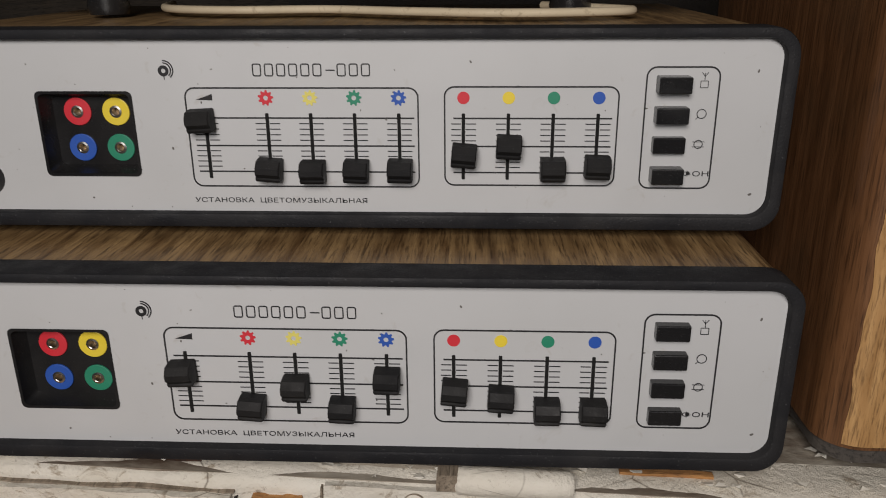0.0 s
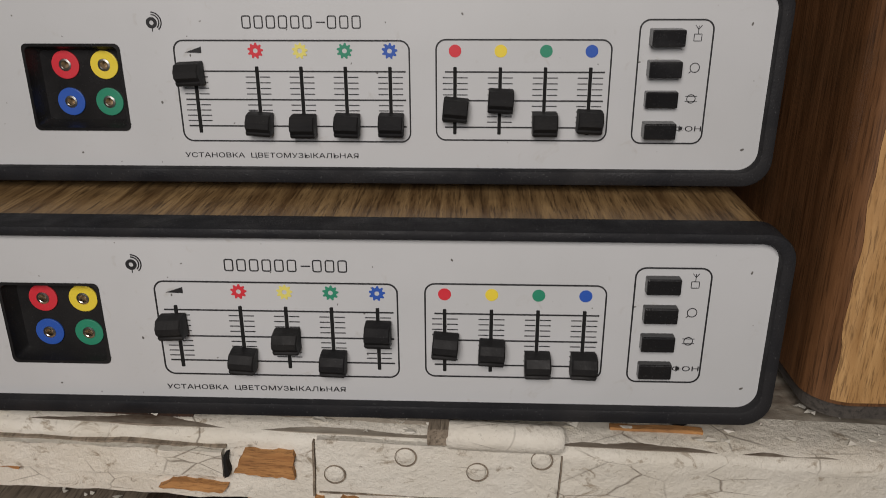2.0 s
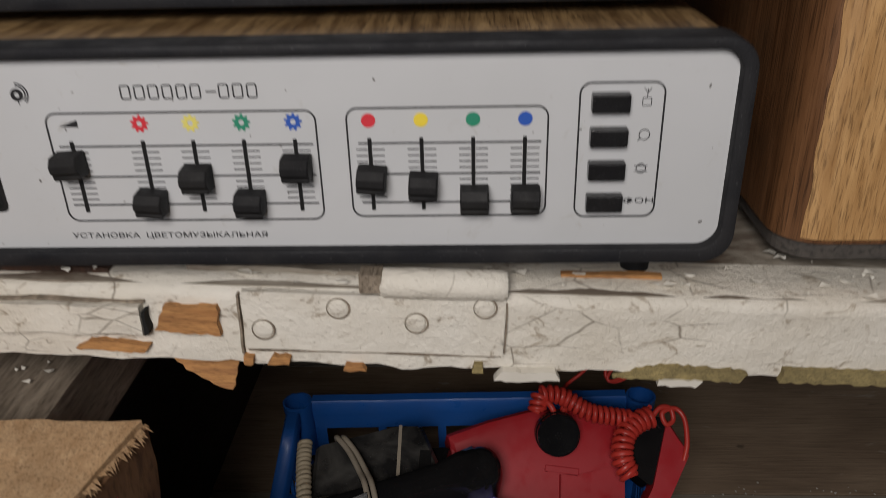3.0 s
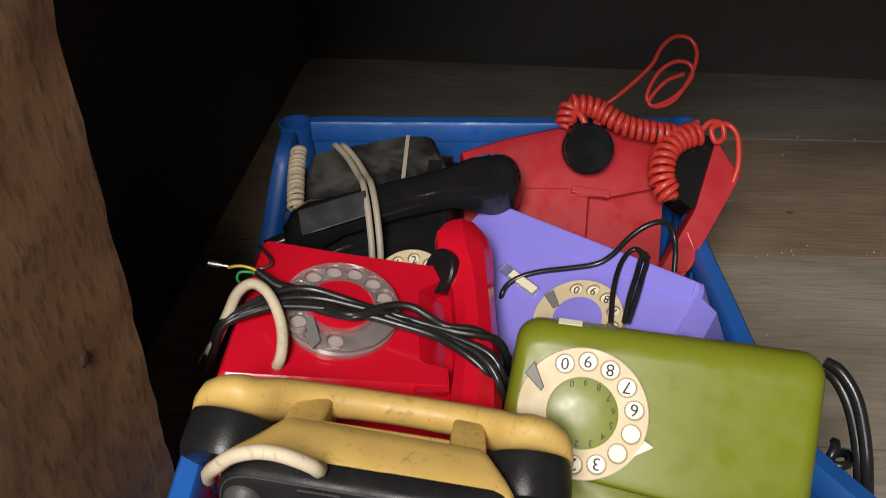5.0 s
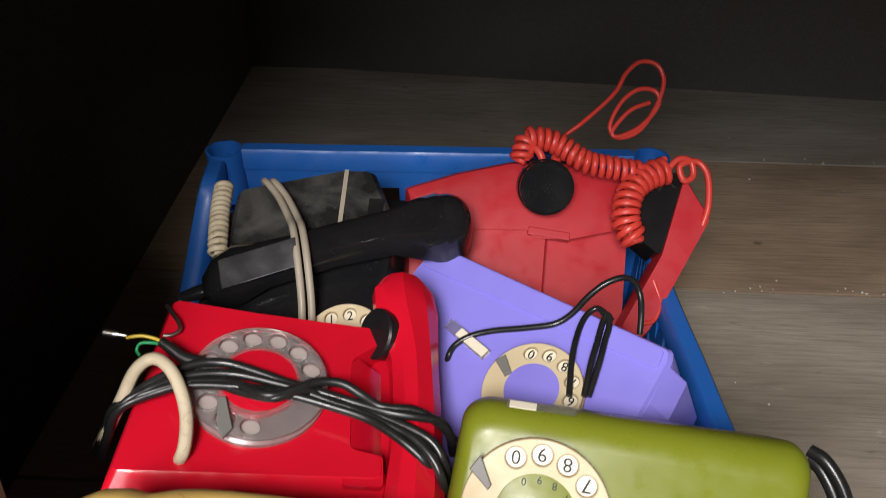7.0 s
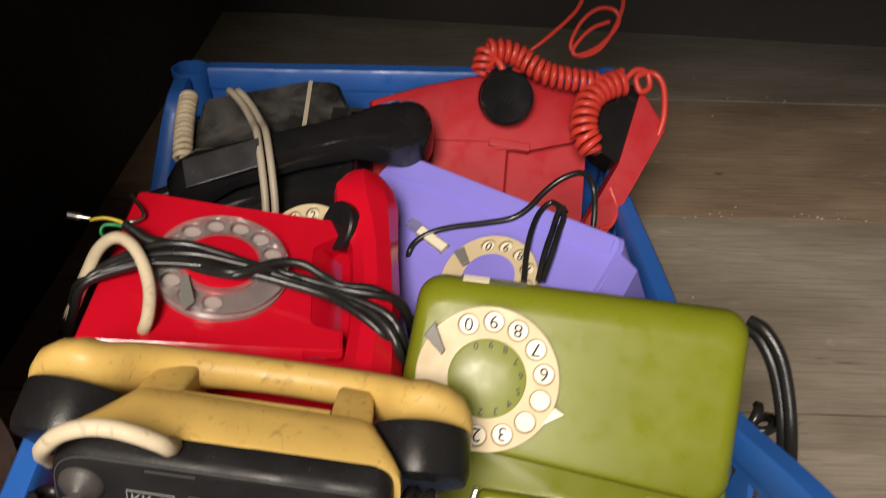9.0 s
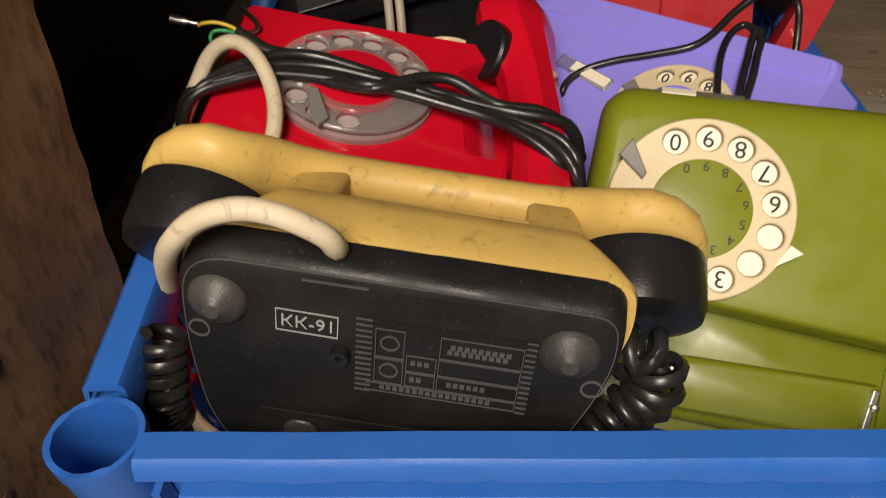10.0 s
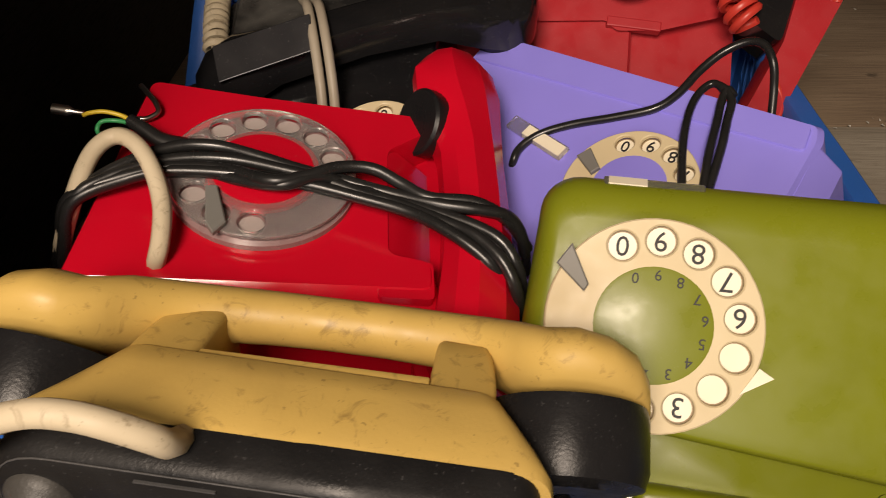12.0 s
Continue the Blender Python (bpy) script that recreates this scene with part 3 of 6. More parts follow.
def unit(m, heights, pressed, label, dusty):
    u = thing("colour_music_unit", m, label, "audio unit", "stacked units")
    x0, x1, h = -0.31, 0.177, 0.108
    part("case", moved(loft([[(x, y, z) for x, z in rrect(x0 + 0.002, 0.003, x1 - 0.002, h - 0.0015, 0.014)] for y in (0.012, 0.265)]), Matrix.Identity(4)), M_VENEER, u, "walnut-look wood veneer case", smooth=30)
    out, inn = rrect(x0, 0.0, x1, h, 0.015, 8), rrect(x0 + 0.007, 0.0081, x1 - 0.0068, h - 0.0056, 0.0105, 8)
    rim = upright(plate(out, [inn], -0.014, 0.0058, 0.0016))
    part("rim", rim, M_RIM, u, "black grained plastic rim", smooth=40)
    win = rrect(-0.2267, 0.0283, -0.1737, 0.0747, 0.003, 4)
    panel = part("panel", upright(plate(rrect(x0 + 0.004, 0.005, x1 - 0.004, h - 0.003, 0.009), [win], -0.002, 0.0)), M_PANEL, u, "light grey painted front panel")
    # socket recess
    rec = loft([[(x, y, z) for x, z in rrect(-0.2267 + k, 0.0283 + k, -0.1737 - k, 0.0747 - k, 0.003, 4)] for y, k in ((-0.0006, -0.0004), (-0.0006, 0.0012), (0.004, 0.0018), (0.0088, 0.0045))], cap=False)
    recess = part("socket_recess", rec, M_KNOB if dusty else M_BTN, u, "dusty black recess" if dusty else "black recess", smooth=30)
    part("socket_plate", upright(plate(rrect(-0.2235, 0.0315, -0.1768, 0.0715, 0.002, 4), [circle(x, z, 0.0035, 16) for x in (-0.2085, -0.1868) for z in (0.0627, 0.0425)], -0.012, -0.0084)), M_KNOB if dusty else M_BTN, recess)
    part("socket_back", box((-0.2267, 0.0145, 0.0283), (-0.1737, 0.016, 0.0747)), M_HOLE, recess)
    for x, z, mat in ((-0.2085, 0.0627, M_RED_P), (-0.1868, 0.0627, M_YEL_P), (-0.2085, 0.0425, M_BLU_P), (-0.1868, 0.0425, M_GRN_P)):
        socket_ring(mat, recess, x, z, 0.0082)
    part("side_socket", on_panel(lathe([(0, 0.001), (0.004, 0.001), (0.0045, 0.0035), (0.0085, 0.0035), (0.0098, 0.0)], 28), -0.2625, 0.0265, 0), M_BTN, u, "black round socket", smooth=30)
    # printed frames and scales
    for a, b, c, d in ((-0.1445, 0.0222, -0.018, 0.0772), (-0.0046, 0.0235, 0.088, 0.0778), (0.101, 0.0224, 0.1393, 0.088)):
        part("printed_frame", frame_line(a, b, c, d, 0.0055, 0.0008), M_PRINT, panel)
    for xa, xb in ((-0.1405, -0.0205), (0.0005, 0.0848)):
        for z in (0.0607, 0.0455, 0.031):
            part("scale_line", bar(xa, z - 0.0004, xb, z + 0.0004), M_PRINT, panel)
    for i, x in enumerate(SLOTS):
        ticks = []
        for k in range(1, 5):
            for base, step in ((0.0607, 0.00304), (0.0455, 0.0029)):
                z = base - step * k
                ticks += [bar(x - 0.0065, z - 0.00026, x - 0.0012, z + 0.00026, 0.00025), bar(x + 0.0012, z - 0.00026, x + 0.0068, z + 0.00026, 0.00025)]
        tagged(part("scale_tick", join(ticks), M_PRINT, panel), kind="stuff")
        part("slider_slot", upright(plate(rrect(x - 0.0009, 0.0272, x + 0.0009, 0.0633, 0.0004, 2), [], 0, 0.0006)), M_HOLE, panel, "black slider slot")
        if i == 0:
            part("volume_wedge", upright(plate([(x - 0.0042, 0.0705), (x + 0.0048, 0.0702), (x + 0.0048, 0.0736)], [], 0, 0.0003)), M_PRINT, panel)
        elif i < 5:
            g = []
            for k in range(36):
                r = 0.0042 if (k % 4) < 2 else 0.0031
                a = 2 * math.pi * k / 36
                g.append((x + r * math.cos(a), 0.0715 + r * math.sin(a)))
            part("gear_mark", upright(plate(g, [circle(x, 0.0715, 0.0013, 14)], 0, 0.0003)), GEAR[i - 1], panel, "printed gear in colour")
        else:
            part("dot_mark", upright(plate(circle(x, 0.0716, 0.0033, 28), [], 0, 0.0003)), DOT[i - 5], panel, "printed round dot in colour")
        kn = part("slider_knob", moved(knob_bm(), Matrix.Translation((x + (-0.0012 if i == 0 else 0.0004), -0.0012, heights[i])) @ Matrix.Rotation(radians((-3, 4, 0, 2, 1, 5, 3, 0, 2)[i]), 4, "Y")), M_KNOB, u, "black ridged slider cap", smooth=30)
        part("knob_stem", box((x - 0.0007, -0.002, heights[i] - 0.003), (x + 0.0007, 0.003, heights[i] + 0.003)), M_METAL, kn)
    for z, out_by in zip((0.0791, 0.0631, 0.047, 0.0307), pressed):
        part("push_button", box((0.1064, -out_by, z - 0.0043), (0.1233, 0.001, z + 0.0043), 0.0007), M_BTN, u, "black push button")
    # icons
    def stroke(*segs):
        return join([bar(*s) for s in segs])
    part("aerial_icon", join([frame_line(0.1291, 0.0768, 0.1333, 0.0806, 0.0004, 0.0003), bar(0.13105, 0.0806, 0.13135, 0.0846), on_panel(moved(plate(rrect(-0.0014, -0.00016, 0.0014, 0.00016, 0.0001, 1), [], 0, 0.0003), Matrix.Rotation(0.9, 4, "Z")), 0.1320, 0.0838), on_panel(moved(plate(rrect(-0.0014, -0.00016, 0.0014, 0.00016, 0.0001, 1), [], 0, 0.0003), Matrix.Rotation(-0.9, 4, "Z")), 0.1304, 0.0838)]), M_PRINT, panel)
    part("pickup_icon", join([upright(plate(circle(0.1313, 0.0633, 0.0026, 24), [circle(0.1313, 0.0633, 0.0022, 24)], 0, 0.0003)), on_panel(moved(plate(rrect(-0.001, -0.00016, 0.001, 0.00016, 0.0001, 1), [], 0, 0.0003), Matrix.Rotation(0.8, 4, "Z")), 0.1291, 0.0611)]), M_PRINT, panel)
    part("tape_icon", join([upright(plate(circle(0.1311, 0.047, 0.0024, 24), [circle(0.1311, 0.047, 0.002, 24)], 0, 0.0003)), bar(0.128, 0.0482, 0.1342, 0.0485), bar(0.128, 0.0455, 0.1342, 0.0458)]), M_PRINT, panel)
    part("background_word", on_panel(text_bm("ФОН", 0.0138, 0.0031, 0.0003), 0.1313, 0.0309), M_PRINT, panel)
    part("subtitle", on_panel(text_bm("УСТАНОВКА  ЦВЕТОМУЗЫКАЛЬНАЯ", 0.0972, 0.0034, 0.0003), -0.0962, 0.0143), M_PRINT, panel)
    # the maker's title and mark as plain outlined shapes
    xx = -0.1063
    for k in range(10):
        w = 0.0056
        if k == 6:
            part("title_dash", bar(xx + 0.0006, 0.0858, xx + w - 0.0002, 0.0864), M_PRINT, panel)
        else:
            part("title_shape", frame_line(xx, 0.0829, xx + w - 0.0008, 0.0896, 0.0012, 0.0006), M_PRINT, panel)
        xx += 0.00645
    arcs = [upright(plate([(-0.1541 + r1 * math.cos(radians(a)), 0.0862 + r1 * math.sin(radians(a))) for a in range(-50, 91, 10)] + [(-0.1541 + (r1 - 0.0006) * math.cos(radians(a)), 0.0862 + (r1 - 0.0006) * math.sin(radians(a))) for a in range(90, -51, -10)], [], 0, 0.0003)) for r1 in (0.0041, 0.0053)]
    part("maker_mark", join(arcs + [upright(plate(circle(-0.1543, 0.0858, 0.0029, 24), [circle(-0.1543, 0.0858, 0.0012, 16)], 0, 0.0003)), bar(-0.1544, 0.0812, -0.154, 0.0832)]), M_PRINT, panel)
    return u


LOWER = unit(pose(0, 0.357, 0.517), (0.053, 0.0335, 0.0455, 0.033, 0.0505, 0.0445, 0.041, 0.034, 0.034), (0.0052, 0.0052, 0.0052, 0.0046), "dusty grey-fronted colour-music unit with wood case on the shelf", True)
UPPER = unit(pose(0.0035, 0.416, 0.6305), (0.0598, 0.033, 0.032, 0.0325, 0.0328, 0.0413, 0.0461, 0.0337, 0.0352), (0.0088, 0.0078, 0.0052, 0.008), "cleaner grey-fronted colour-music unit stacked on another unit", False)


def feet(u, drops):
    for x, y, d in drops:
        part("rubber_foot", moved(lathe([(0, 0.004), (0.008, 0.004), (0.009, 0.001), (0.0075, -d), (0, -d)], 20), Matrix.Translation((x, y, 0))), M_KNOB, u, "black rubber foot", smooth=40)


feet(LOWER, [(x, y, 0.517 - (0.4985 - 0.0367 * x) - 0.0006) for x in (-0.27, 0.14) for y in (0.035, 0.23)])
feet(UPPER, [(x, y, 0.0055) for x in (-0.27, 0.14) for y in (0.03, 0.19)])


def cabinet():
    cab = thing("wooden_cabinet", pose(0.223, 0.375, 0.508), "polished wooden radio cabinet with a rounded, chipped corner", "cabinet")
    def outline(k):
        r = 0.024
        pts = [(0.40, 0.30), (-0.012 + k, 0.30)]
        for i in range(9):
            a = radians(180 + 90 * i / 8)
            pts.append((-0.012 + k + (r - k) + (r - k) * math.cos(a), 0.006 + k + (r - k) + (r - k) * math.sin(a)))
        return pts + [(0.40, 0.006 + k)]
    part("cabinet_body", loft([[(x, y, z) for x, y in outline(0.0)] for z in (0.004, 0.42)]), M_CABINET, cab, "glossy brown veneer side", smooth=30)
    part("plinth", loft([[(x, y, z) for x, y in outline(0.003)] for z in (-0.006, 0.006)]), M_DARKBOARD, cab, "dark plinth")
    front = []
    for i in range(7):
        a = radians(236 + 34 * i / 6)
        front.append((-0.012 + 0.024 + 0.0248 * math.cos(a), 0.030 + 0.0248 * math.sin(a)))
    front.append((0.4, 0.0052))
    bm = bmesh.new()
    zs = [0.0065 + 0.41 * k / 60 for k in range(61)]
    rows = []
    for z in zs:
        cut = 0.0
        cut = 0.006 + 0.012 * noise.noise(Vector((z * 45, 2, 0)))
        jag = 0.0012 * noise.noise(Vector((z * 200, 9, 0)))
        row = []
        for k, (x, y) in enumerate(front):
            if k == 0:
                t = min(1.0, max(0.0, cut * 40 + jag * 60))
                x, y = front[0][0] + (front[2][0] - front[0][0]) * t, front[0][1] + (front[2][1] - front[0][1]) * t
            elif k == 1:
                t = min(1.0, max(0.0, cut * 40))
                x, y = front[1][0] + (front[3][0] - front[1][0]) * t * 0.7, front[1][1] + (front[3][1] - front[1][1]) * t * 0.7
            row.append(bm.verts.new((x, y, z)))
        rows.append(row)
    for a, b in zip(rows, rows[1:]):
        for k in range(len(front) - 1):
            bm.faces.new((a[k], a[k + 1], b[k + 1], b[k]))
    part("front_veneer", bm, M_CABINET_FRONT, cab, "lighter veneer on the rounded front", smooth=40)
    return cab


cabinet()


def top_box():
    """The device on top of the upper unit, of which only feet and underside show."""
    dev = thing("dark_device", pose(0, 0.44, 0.7393), "dark device standing on round black feet on the upper unit", "device")
    part("underside", box((-0.30, 0.07, 0.021), (0.15, 0.27, 0.14), 0.004), M_DARKBOARD, dev, "dark case")
    for x in (-0.225, 0.075):
        part("foot", moved(lathe([(0, 0), (0.012, 0), (0.0135, 0.004), (0.011, 0.022), (0, 0.022)], 24), Matrix.Translation((x, 0.085, 0))), M_BTN, dev, "round black foot", smooth=40)
    lead = cable([(-0.21, 0.60, 0.7422), (-0.19, 0.535, 0.7422), (-0.14, 0.51, 0.7422), (-0.08, 0.515, 0.7422), (-0.03, 0.49, 0.7422), (0.03, 0.468, 0.7422), (0.08, 0.475, 0.7422), (0.108, 0.49, 0.7422), (0.1, 0.51, 0.7422), (0.06, 0.56, 0.7422)], 0.0026)
    tagged(part("beige_lead", lead, M_CORD, smooth=60), "beige mains lead lying on the upper unit", "cable")


# ---- crate and telephones: materials ----
M_BLUE = plastic("blue_crate_plastic", (0.016, 0.12, 0.46), 0.38, 0.25, (0.05, 0.06, 0.08), 0.008, 0.3)
M_RED = plastic("bright_red_plastic", (0.60, 0.006, 0.022), 0.16, 0.12, (0.1, 0.01, 0.01), 0.006, 0.05)
M_DARKRED = plastic("dull_red_plastic", (0.46, 0.022, 0.03), 0.4, 0.2, (0.1, 0.02, 0.02), 0.01, 0.12)
M_REDCORD = plastic("red_cord_rubber", (0.62, 0.05, 0.035), 0.35, 0.2, (0.15, 0.03, 0.02), 0.006, 0.1)
M_VIOLET = plastic("violet_plastic", (0.28, 0.245, 0.82), 0.42, 0.12, (0.1, 0.09, 0.3), 0.006, 0.08)
M_GREEN = plastic("olive_green_plastic", (0.18, 0.205, 0.014), 0.3, 0.22, (0.06, 0.07, 0.01), 0.005, 0.06)
M_YELLOW = grimy("aged_yellow_plastic", (0.60, 0.40, 0.115), 0.42, (0.17, 0.095, 0.03))
M_BLACK = plastic("black_bakelite", (0.009, 0.009, 0.010), 0.12, 0.12, (0.1, 0.09, 0.08), 0.012, 0.15)
M_CAP = plastic("satin_black_cap", (0.010, 0.010, 0.011), 0.3, 0.12, (0.1, 0.09, 0.08), 0.008, 0.3)
M_BASE = plastic("dusty_black_base", (0.009, 0.009, 0.0095), 0.4, 0.16, (0.12, 0.11, 0.1), 0.01, 0.4)
# M_EMBOSS: grey of the moulded relief, also of the base's painted edge highlight.
M_EMBOSS = plastic("grey_relief_and_glint", (0.06, 0.06, 0.061), 0.45, 0.4, (0.15, 0.14, 0.13), 0.006, 0.4)
M_RUBBER = plastic("grey_rubber_foot", (0.03, 0.029, 0.028), 0.45, 0.6, (0.16, 0.15, 0.13), 0.006, 0.6)
M_CORD = grimy("beige_cord", (0.60, 0.51, 0.36), 0.55, (0.16, 0.10, 0.045))
M_GREYCORD = plastic("grey_beige_cord", (0.36, 0.31, 0.24), 0.5, 0.4, (0.1, 0.08, 0.05), 0.006, 0.2)
M_BLACKCORD = plastic("black_cord", (0.012, 0.012, 0.012), 0.28, 0.2, (0.1, 0.1, 0.1), 0.006, 0.1)
M_CREAM = plastic("cream_dial_plastic", (0.74, 0.62, 0.40), 0.32, 0.35, (0.3, 0.2, 0.1), 0.006, 0.08)
M_CREAMDISC = plastic("pale_dial_disc", (0.86, 0.79, 0.62), 0.4, 0.12, (0.3, 0.2, 0.1), 0.006, 0.05)
M_GREYSPOT = plastic("clouded_number_spot", (0.42, 0.36, 0.34), 0.3, 0.4, (0.15, 0.08, 0.08), 0.006, 0.05)
# Brown stands for the gap shade around the finger holes and wheel rim.
M_DIALBASE = plastic("gap_shade_dial_plate", (0.36, 0.26, 0.14), 0.4, 0.4, (0.12, 0.08, 0.04), 0.006, 0.1)
M_GREYDIAL = plastic("clouded_grey_dial", (0.27, 0.17, 0.17), 0.25, 0.3, (0.1, 0.05, 0.05), 0.006, 0.05)
M_STAMP = plastic("white_ink_stamp", (0.36, 0.36, 0.35), 0.6, 0.9, (0.05, 0.05, 0.05), 0.004, 0.1)
M_WIRE_Y = Mat("yellow_wire", 0.4).out((0.7, 0.5, 0.05))
M_WIRE_G = Mat("green_wire", 0.4).out((0.02, 0.3, 0.1))

M_GREEN.node_tree.nodes["Principled BSDF"].inputs["Specular IOR Level"].default_value = 0.32
for m in (M_BASE, M_CAP):
    m.node_tree.nodes["Principled BSDF"].inputs["Specular IOR Level"].default_value = 0.22


def clear_plastic():
    m = Mat("clear_dial_plastic", 0.12)
    m.b.inputs["Transmission Weight"].default_value = 0.88
    m.b.inputs["IOR"].default_value = 1.35
    return m.out(m.ramp(m.noise(0.02, 5), [(0.35, (0.9, 0.88, 0.86)), (0.7, (0.72, 0.69, 0.68))]))


M_CLEAR = clear_plastic()

top_box()

# ---- blue crate ----
CRATE = {"fl": (-0.122, 0.250, 0.081), "fr": (0.306, 0.270, 0.0945), "bl": (-0.173, 0.806, 0.088), "br": (0.262, 0.822, 0.086)}
CRATE_UP = Vector((0, 0, 1))
DECK_INV = DECK_POSE.inverted()


def ease(t):
    t = min(1.0, max(0.0, t))
    return t * t * (3 - 2 * t)


def crate_at(u, v, h):
    """A place on the crate: u across, v to the back, h from the deck to its rim. The soft side walls sag."""
    a = Vector(CRATE["fl"]).lerp(Vector(CRATE["fr"]), u)
    b = Vector(CRATE["bl"]).lerp(Vector(CRATE["br"]), u)
    p = a.lerp(b, v) + Vector((-0.02, 0, -0.05)) * u ** 3 * ease(v / 0.34) * ease((0.99 - v) / 0.25)
    p += Vector((-0.03, 0, -0.11)) * (1 - u) ** 3 * ease((v - 0.2) / 0.16) * ease((0.9 - v) / 0.16)
    mid = Vector((0.07, 0.53, 0.05))
    low = mid + (p - mid) * 0.95
    low = DECK_INV @ low
    low.z = 0.002
    return (DECK_POSE @ low).lerp(p, h)


SIDES = {"front": ((0, 0), (1, 0)), "back": ((1, 1), (0, 1)), "left": ((0, 1), (0, 0)), "right": ((1, 0), (1, 1))}


def crate_skin(bm, side):
    """Bends a plate built in 0..1 by 0..1 onto one side of the crate; z is the thickness outwards in metres."""
    (u0, v0), (u1, v1) = SIDES[side]
    for q in bm.verts:
        s, h, t = q.co
        p = crate_at(u0 + (u1 - u0) * s, v0 + (v1 - v0) * s, h)
        d = crate_at(u1, v1, 1) - crate_at(u0, v0, 1)
        out = d.cross(CRATE_UP).normalized()
        q.co = p + out * t
    return bm


def crate():
    c = thing("plastic_crate", pose(0, 0, 0), "blue ribbed plastic crate full of old telephones, on the planks", "crate")

    def quad(s0, h0, s1, h1):
        return [(s0, h0), (s1, h0), (s1, h1), (s0, h1)]

    for side in SIDES:
        long_side = side in ("left", "right")
        holes = []
        n = 7 if long_side else 5
        for k in range(n):
            a = 0.06 + 0.88 * k / n
            b = a + 0.88 / n - 0.02
            if long_side:
                m = 5
                for i in range(m):
                    for j in range(5):
                        x0 = a + (b - a) * (i + 0.08) / m
                        x1 = a + (b - a) * (i + 0.92) / m
                        y0 = 0.10 + 0.74 * (j + 0.08) / 5
                        y1 = 0.10 + 0.74 * (j + 0.92) / 5
                        holes.append([(x0, y0), (x1, y0), (x1, y1)] if (i + j) % 2 else [(x0, y0), (x1, y1), (x0, y1)])
            else:
                holes.append(quad(a, 0.58, b, 0.80))
                if side == "front":
                    holes.append(quad(a, 0.12, b, 0.52))
                else:
                    for i in range(3):
                        for j in range(3):
                            holes.append(quad(a + (b - a) * (i + 0.1) / 3, 0.1 + 0.42 * (j + 0.1) / 3, a + (b - a) * (i + 0.9) / 3, 0.1 + 0.42 * (j + 0.9) / 3))
        part("crate_wall", crate_skin(plate([(0.045 + 0.91 * k / 30, 0.0) for k in range(31)] + [(0.955 - 0.91 * k / 30, 0.95) for k in range(31)], holes, -0.0035, 0.0), side), M_BLUE, c, "openwork blue side wall")
        # rounded rail along the top
        (u0, v0), (u1, v1) = SIDES[side]
        a, b = crate_at(u0, v0, 1), crate_at(u1, v1, 1)
        d = (b - a).normalized()
        out = d.cross(CRATE_UP).normalized()
        prof = [(-0.008, -0.022), (-0.008, -0.003), (-0.006, 0.0), (0.006, 0.0006), (0.0085, -0.002), (0.0095, -0.0085), (0.0075, -0.0085), (0.0065, -0.004), (-0.005, -0.004), (-0.005, -0.022)]
        rng = random.Random(side)
        rings = []
        steps = 60
        for k in range(steps + 1):
            t = 0.05 + 0.9 * k / steps
            p = crate_at(u0 + (u1 - u0) * t, v0 + (v1 - v0) * t, 1)
            w = noise.noise(Vector((p.x * 18, p.y * 18, 2))) * 0.0007
            rings.append([p + out * (x + w) + Vector((0, 0, z + (rng.uniform(-0.0016, 0.0012) if -0.009 < z < -0.008 else 0))) for x, z in prof])
        part("rim_rail", loft(rings), M_BLUE, c, "smooth rounded top rail", smooth=40)
        # ledge under the rail and upright ribs
        prof = [(0.0, -0.0145), (0.0115, -0.015), (0.0125, -0.0165), (0.0115, -0.018), (0.0, -0.018)]
        part("ledge", loft([[crate_at(u0 + (u1 - u0) * t, v0 + (v1 - v0) * t, 1) + out * x + Vector((0, 0, z)) for x, z in prof] for t in [0.085 + 0.855 * k / 30 for k in range(31)]]), M_BLUE, c, "thin ledge below the rail")
        for k in range(n + 1):
            t = 0.06 + 0.88 * k / n
            p = crate_at(u0 + (u1 - u0) * t, v0 + (v1 - v0) * t, 1)
            q = crate_at(u0 + (u1 - u0) * t, v0 + (v1 - v0) * t, 0.0)
            w = d * 0.0016
            part("rib", loft([[p - w + Vector((0, 0, -0.019)), p + w + Vector((0, 0, -0.019)), p + w + out * 0.0085 + Vector((0, 0, -0.019)), p - w + out * 0.0085 + Vector((0, 0, -0.019))],
                              [q - w, q + w, q + w + out * 0.005, q - w + out * 0.005]]), M_BLUE, c)
    for u, v in ((0, 0), (1, 0), (0, 1), (1, 1)):
        top, low = crate_at(u, v, 1), crate_at(u, v, 0)
        inset = (Vector((0.07, 0.53, 0.05)) - top).normalized() * 0.006
        rng = random.Random(int(u * 2 + v))
        rings = []
        for r, z in ((0.0165, 0), (0.0168, 0.5), (0.0172, 0.93), (0.0182, 0.965), (0.0182, 1.0), (0.0158, 1.0), (0.0152, 0.8), (0.015, 0.3)):
            o = low.lerp(top, z) + inset
            rings.append([o + Vector((r * math.cos(2 * math.pi * k / 30), r * math.sin(2 * math.pi * k / 30), 0.0006 * rng.uniform(-1, 1) if z == 1.0 else 0)) for k in range(30)])
        part("corner_tube", loft(rings), M_BLUE, c, "hollow corner tube with a ragged moulded edge", smooth=40)
    cells = [[(0.05 + 0.9 * (i + 0.12) / 16, 0.05 + 0.9 * (j + 0.12) / 20), (0.05 + 0.9 * (i + 0.88) / 16, 0.05 + 0.9 * (j + 0.12) / 20), (0.05 + 0.9 * (i + 0.88) / 16, 0.05 + 0.9 * (j + 0.88) / 20), (0.05 + 0.9 * (i + 0.12) / 16, 0.05 + 0.9 * (j + 0.88) / 20)] for i in range(16) for j in range(20)]
